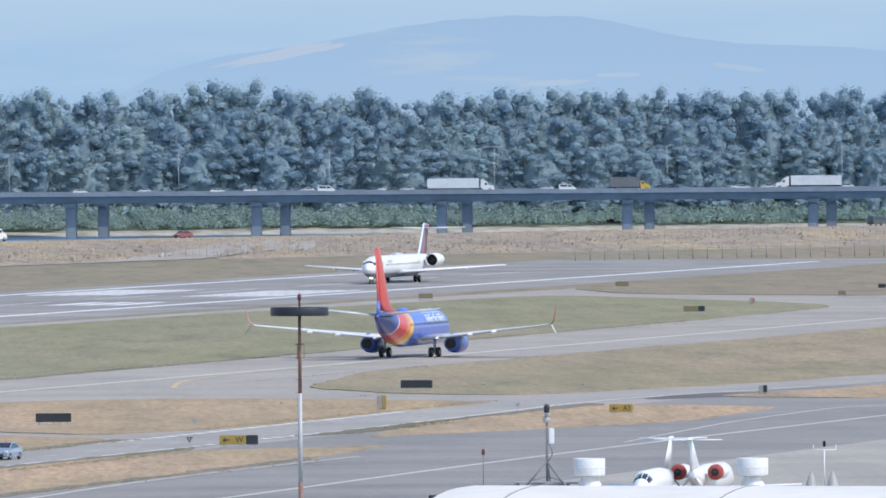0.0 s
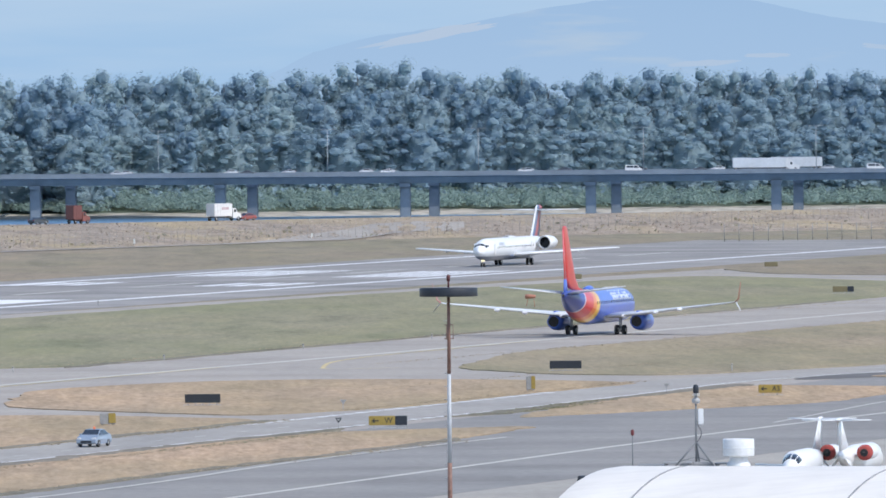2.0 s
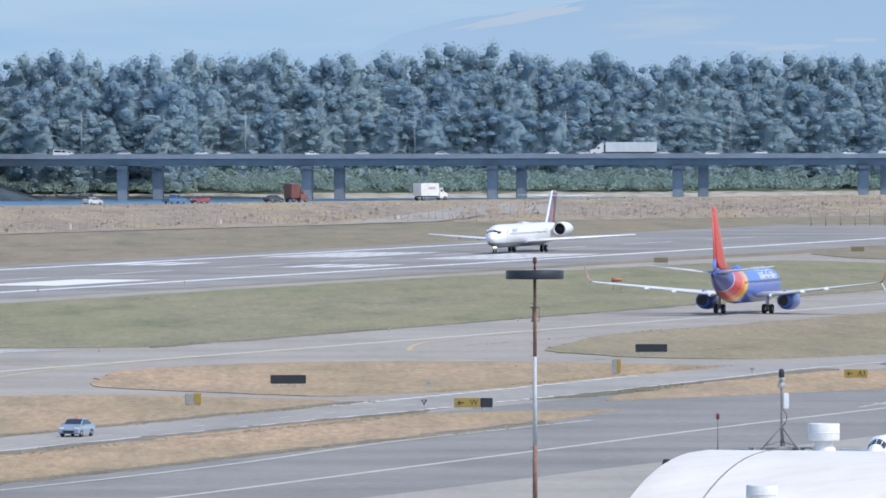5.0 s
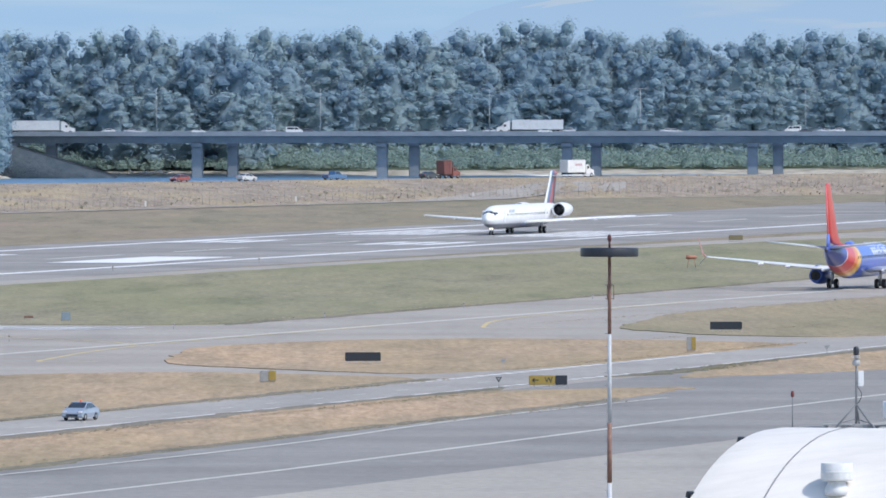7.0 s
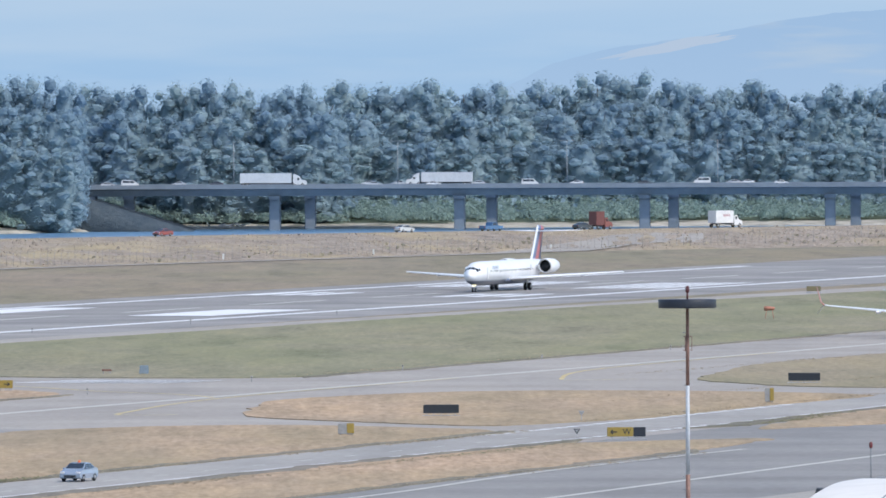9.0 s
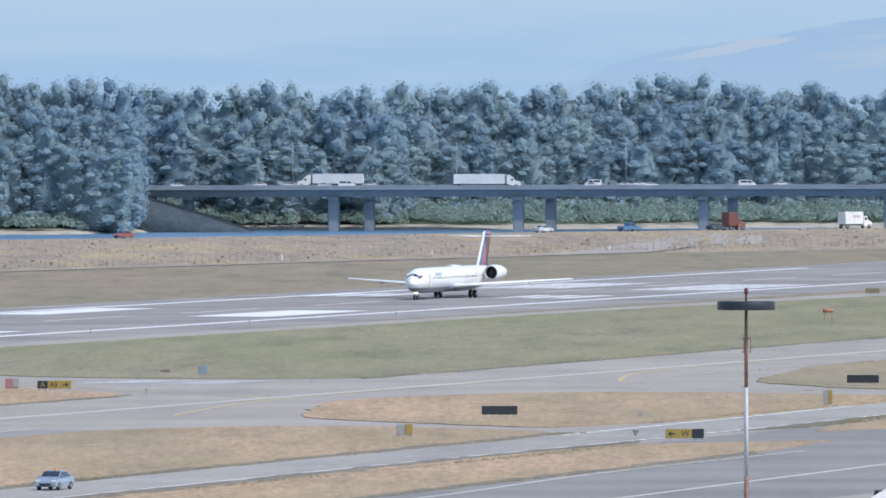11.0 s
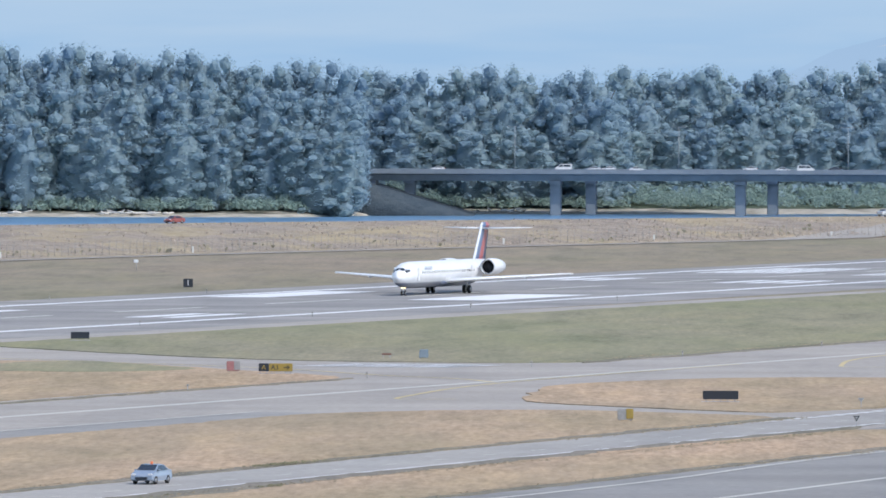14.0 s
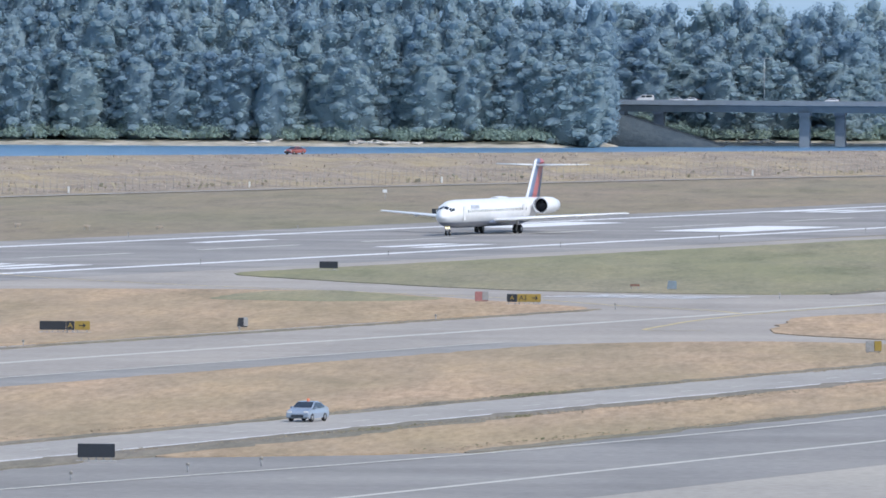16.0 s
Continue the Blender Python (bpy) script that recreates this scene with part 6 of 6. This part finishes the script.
    lens = bpy.data.materials.get("lamp_lens") or gloss("lamp_lens", (0.75, 0.76, 0.78), 0.15, 0.05)
    tail = bpy.data.materials.get("tail_lens") or gloss("tail_lens", (0.35, 0.03, 0.03), 0.25, 0.05)
    for s in (1, -1):
        bm = bmesh.new()
        box(bm, fx - 0.25, fx - 0.02, s * width * 0.38 - 0.17, s * width * 0.38 + 0.17, 0.64, 0.8, bevel=0.04)
        part("headlight", bm, lens, root)
        bm = bmesh.new()
        box(bm, -fx - 0.05, -fx + 0.12, s * width * 0.4 - 0.12, s * width * 0.4 + 0.12, 0.72, 0.92, bevel=0.03)
        part("tail_light", bm, tail, root)
        bm = bmesh.new()
        box(bm, 0.72, 0.92, s * (width / 2 + 0.08) - 0.09, s * (width / 2 + 0.08) + 0.09, 0.95, 1.08, bevel=0.03)
        part("wing_mirror", bm, m, root)
    bm = bmesh.new()
    box(bm, fx - 0.06, fx + 0.02, -0.5, 0.5, 0.34, 0.54, bevel=0.03)
    part("grille", bm, SIGN_BLACK, root)
    car_wheels(root, wheels, half)
    if beacon:
        bm = bmesh.new()
        lathe(bm, [(0.11, 1.46), (0.12, 1.5), (0.09, 1.62), (0.02, 1.65)], "Z", 12, at=(-0.1, 0, 0))
        am = Mat("amber_beacon", 0.3)
        am.color((0.4, 0.10, 0.04))
        am.b.inputs["Emission Color"].default_value, am.b.inputs["Emission Strength"].default_value = (1.0, 0.25, 0.05, 1), 0.25
        part("beacon", bm, am.m, root, "glowing amber roof beacon")
    return root


def truck(name, label, box_colour, cab_colour, length, sleeper=False, height=4.0, plain=True, marks=None):
    """A box truck or tractor and trailer, nose to +x."""
    root = empty(name, label, "truck")
    bx = paint(name + "_box", box_colour, 0.55, 0.12, 0.6)
    cb = gloss(name + "_cab", cab_colour, 0.3, 0.1)
    half = 1.28
    bm = bmesh.new()
    box(bm, -length / 2, length / 2, -half, half, 1.05, height, bevel=0.05)
    body = part("cargo_box", bm, bx, root)
    for x in [(-length / 2 + 0.1) + (length - 0.2) * k / 6 for k in range(7)]:
        for s in (1, -1):
            bm = bmesh.new()
            box(bm, x - 0.03, x + 0.03, s * half - 0.03, s * half + 0.03, 1.1, height - 0.05)
            part("box_rib", bm, bx, body)
    if marks:
        for s in (1, -1):
            for k in range(4):
                bm = bmesh.new()
                box(bm, -0.5 + 0.62 * k, -0.08 + 0.62 * k, s * (half + 0.02) - 0.015, s * (half + 0.02) + 0.015, 2.6, 3.15)
                part("mark", bm, paint(name + "_mark", marks, 0.5, 0.1, 1.0) if k == 0 and s == 1 else bpy.data.materials[name + "_mark"], body)
    bm = bmesh.new()
    box(bm, -length / 2 + 0.3, length / 2 + (4.2 if sleeper else 2.6), -0.45, 0.45, 0.75, 1.06, bevel=0.03)
    part("chassis", bm, SIGN_BLACK, root)
    c0 = length / 2 + 0.35
    bm = bmesh.new()
    side = [(c0, 0.6), (c0, 2.6), (c0 + 0.4, 2.95), (c0 + 1.0, 2.85), (c0 + 1.45, 2.0), (c0 + 2.6, 1.65), (c0 + 2.75, 1.3), (c0 + 2.75, 0.55)]
    if sleeper:
        c0 += 1.1
        side = [(c0 - 0.9, 0.6), (c0 - 0.9, 3.75), (c0 - 0.4, 3.8), (c0 + 0.5, 3.3), (c0 + 1.0, 2.95), (c0 + 1.45, 2.1), (c0 + 2.9, 1.8), (c0 + 3.2, 1.4), (c0 + 3.2, 0.55)]
    loft(bm, [[Vector((x, y, z)) for x, z in side] for y in (-1.15, 1.15)])
    for f in bm.faces:
        f.smooth = False
    cab = part("cab", bm, cb, root)
    bm = bmesh.new()
    ring = [Vector((c0 + 1.03, -0.95, 2.75)), Vector((c0 + 1.03, 0.95, 2.75)), Vector((c0 + 1.43, 0.98, 2.05)), Vector((c0 + 1.43, -0.98, 2.05))]
    loft(bm, [[p - Vector((0.04, 0, 0.02)) for p in ring], [p + Vector((0.04, 0, 0.02)) for p in ring]])
    part("windscreen", bm, GLASS_DARK, cab)
    for s in (1, -1):
        bm = bmesh.new()
        box(bm, c0 + 0.35, c0 + 1.0, s * 1.15 - 0.02, s * 1.15 + 0.02, 1.95, 2.6, bevel=0.015)
        part("side_window", bm, GLASS_DARK, cab)
    xs = [c0 + 1.9, -length / 2 + 0.9] + ([-length / 2 + 2.2, c0 - 0.6] if length > 8 else [])
    car_wheels(root, xs, 1.05, 0.5, 0.32)
    return root


SERVICE_CAR = car("service_car", "pale silver-blue hatchback with an amber roof beacon", (0.27, 0.325, 0.41), beacon=True)
LEVEE_TRUCK = truck("delivery_truck", "white box delivery truck on the levee road", (0.78, 0.78, 0.78), (0.75, 0.75, 0.75), 6.2, marks=(0.55, 0.35, 0.38))
LEVEE_SEMI = truck("container_truck", "brick red container truck on the levee road", (0.19, 0.075, 0.07), (0.24, 0.085, 0.075), 3.1, height=4.5)
LEVEE_SEMI.scale = (0.8, 0.8, 0.8)
LEVEE_TRUCK.scale = (0.86, 0.86, 0.86)
SERVICE_CAR.scale = (0.94, 0.94, 0.94)
LEVEE_PICKUP = car("pickup", "blue pickup on the levee road", (0.07, 0.16, 0.31), "pickup", "pickup")
LEVEE_CAR_DARK = car("dark_car", "dark car following the red truck", (0.05, 0.06, 0.07))
LEVEE_CAR_SILVER = car("silver_car", "silver car on the levee road", (0.55, 0.57, 0.58))
LEVEE_CAR_RED = car("red_car", "red car driving along the levee road", (0.30, 0.085, 0.07))

LEVEE_CAR_FAR = car("dark_van", "dark van on the levee road beyond the runway end", (0.06, 0.07, 0.08), "van", "van")

# bridge traffic: built once per kind, then copied
CAR_KINDS = [car("bridge_car", "white car crossing the bridge", (0.72, 0.73, 0.74)), car("bridge_car", "silver car crossing the bridge", (0.55, 0.57, 0.6)),
             car("bridge_car", "dark grey car crossing the bridge", (0.09, 0.10, 0.12)), car("bridge_van", "white van crossing the bridge", (0.72, 0.72, 0.72), "van", "van")]
SEMI_A = truck("semi_trailer", "white trailer truck crossing the bridge", (0.70, 0.72, 0.74), (0.75, 0.75, 0.75), 15.6, sleeper=True)
SEMI_B = copy_thing(SEMI_A, Matrix())
SEMI_C = copy_thing(SEMI_A, Matrix())
YELLOW_TRUCK = truck("yellow_truck", "dark truck with a yellow cab on the bridge", (0.16, 0.17, 0.18), (0.65, 0.42, 0.06), 9.0)
RIGHT_LANE = [(148, 0), (390, 0), (583, 3), (1008, 3), (1320, 1), (-100, 2), (-330, 1), (-560, 0), (-800, 2), (-1279, 1), (-1174, 0), (-1004, 3), (-1753, 1), (-1713, 3), (-2013, 0), (700, 2)]
LEFT_LANE = [(263, 1), (452, 0), (555, 1), (693, 0), (733, 1), (980, 1), (1047, 2), (1320, 0), (1516, 1), (1691, 0), (1916, 3), (1971, 1), (1997, 0), (1374, 1), (2250, 0), (2400, 2), (2600, 1), (1180, 2)]
_used = set()


def take(k):
    if k not in _used:
        _used.add(k)
        return CAR_KINDS[k]
    return copy_thing(CAR_KINDS[k], Matrix())


RIGHT_CARS = [(u, take(k)) for u, k in RIGHT_LANE]
LEFT_CARS = [(u, take(k)) for u, k in LEFT_LANE]
for _, _ob in RIGHT_CARS + LEFT_CARS:
    tagged(_ob, group="bridge traffic")


# ---- what moves ----
def motions():
    roll = lambda s, n: field(s, n, 0.03, 183)
    walk(WHITE_JET, [(t, roll(s, -500.0)) for t, s in ((0, 1775), (1.5, 1758), (3.5, 1735), (7, 1667), (11, 1560), (12.5, 1510.5), (14.5, 1436), (16, 1374.3))])
    walk(BLUE_JET, [(t, field(s, -340.5, 0.03, 2.8)) for t, s in ((0, 1224.5), (1.5, 1236), (3.5, 1254), (7, 1284.5), (16, 1369))])
    walk(SERVICE_CAR, [(t, field(s, -270.0, 0.05, 180)) for t, s in ((0, 851.5), (1.5, 840), (3.5, 823), (7, 794), (11, 758), (12.5, 745.5), (14.5, 728), (16, 714.6))])

    def levee(ob, rows, ahead):
        out = []
        for t, u in rows:
            p, q = polar(u, levee_crest(u) + 7, 3.6), polar(u + 40, levee_crest(u + 40) + 7, 3.6)
            out.append((t, pose(p.x, p.y, p.z, 0, 0, math.degrees(math.atan2(q.y - p.y, q.x - p.x)) + (0 if ahead else 180))))
        walk(ob, out)

    levee(LEVEE_TRUCK, ((0, -24), (1.5, 89), (3.5, 237), (7, 466), (11, 716), (16, 1030)), True)
    levee(LEVEE_SEMI, ((0, -290), (1.5, -171), (3.5, -10), (7, 239), (11, 502), (16, 830)), True)
    levee(LEVEE_CAR_DARK, ((0, -372), (1.5, -240), (3.5, -54), (7, 212), (11, 478), (16, 812)), True)
    levee(LEVEE_PICKUP, ((0, -480), (3.5, -220), (7, 44), (11, 325), (12.5, 436), (16, 690)), True)
    levee(LEVEE_CAR_SILVER, ((0, -600), (7, -111), (11, 173), (12.5, 280), (16, 530)), True)
    levee(LEVEE_CAR_FAR, ((0, 1557), (16, 2900)), True)
    levee(LEVEE_CAR_RED, ((0, 326), (1.5, 212), (3.5, 60), (7, -229), (11, -570), (12.5, -712), (14.5, -929), (16, -1100)), False)

    d = bridge_line(1700) - bridge_line(-600)
    turn = math.degrees(math.atan2(d.y, d.x))

    def deck(ob, u0, v, back):
        rows = []
        for t in (0, 16):
            p = bridge_line(u0 + v * t, back)
            rows.append((t, pose(p.x, p.y, 5.26, 0, 0, turn + (0 if v > 0 else 180))))
        walk(ob, rows)

    for i, (u, ob) in enumerate(RIGHT_CARS):
        deck(ob, u, 140, -2.5 if i % 2 else 1.8)
    for i, (u, ob) in enumerate(LEFT_CARS):
        deck(ob, u, -150, 28.5 if i % 2 else 33.0)
    deck(SEMI_A, 806, 138, -2.5)
    deck(SEMI_B, -1445, 137, -2.5)
    deck(SEMI_C, 1460, -150, 28.5)
    deck(YELLOW_TRUCK, 1110, 136, 1.8)


motions()
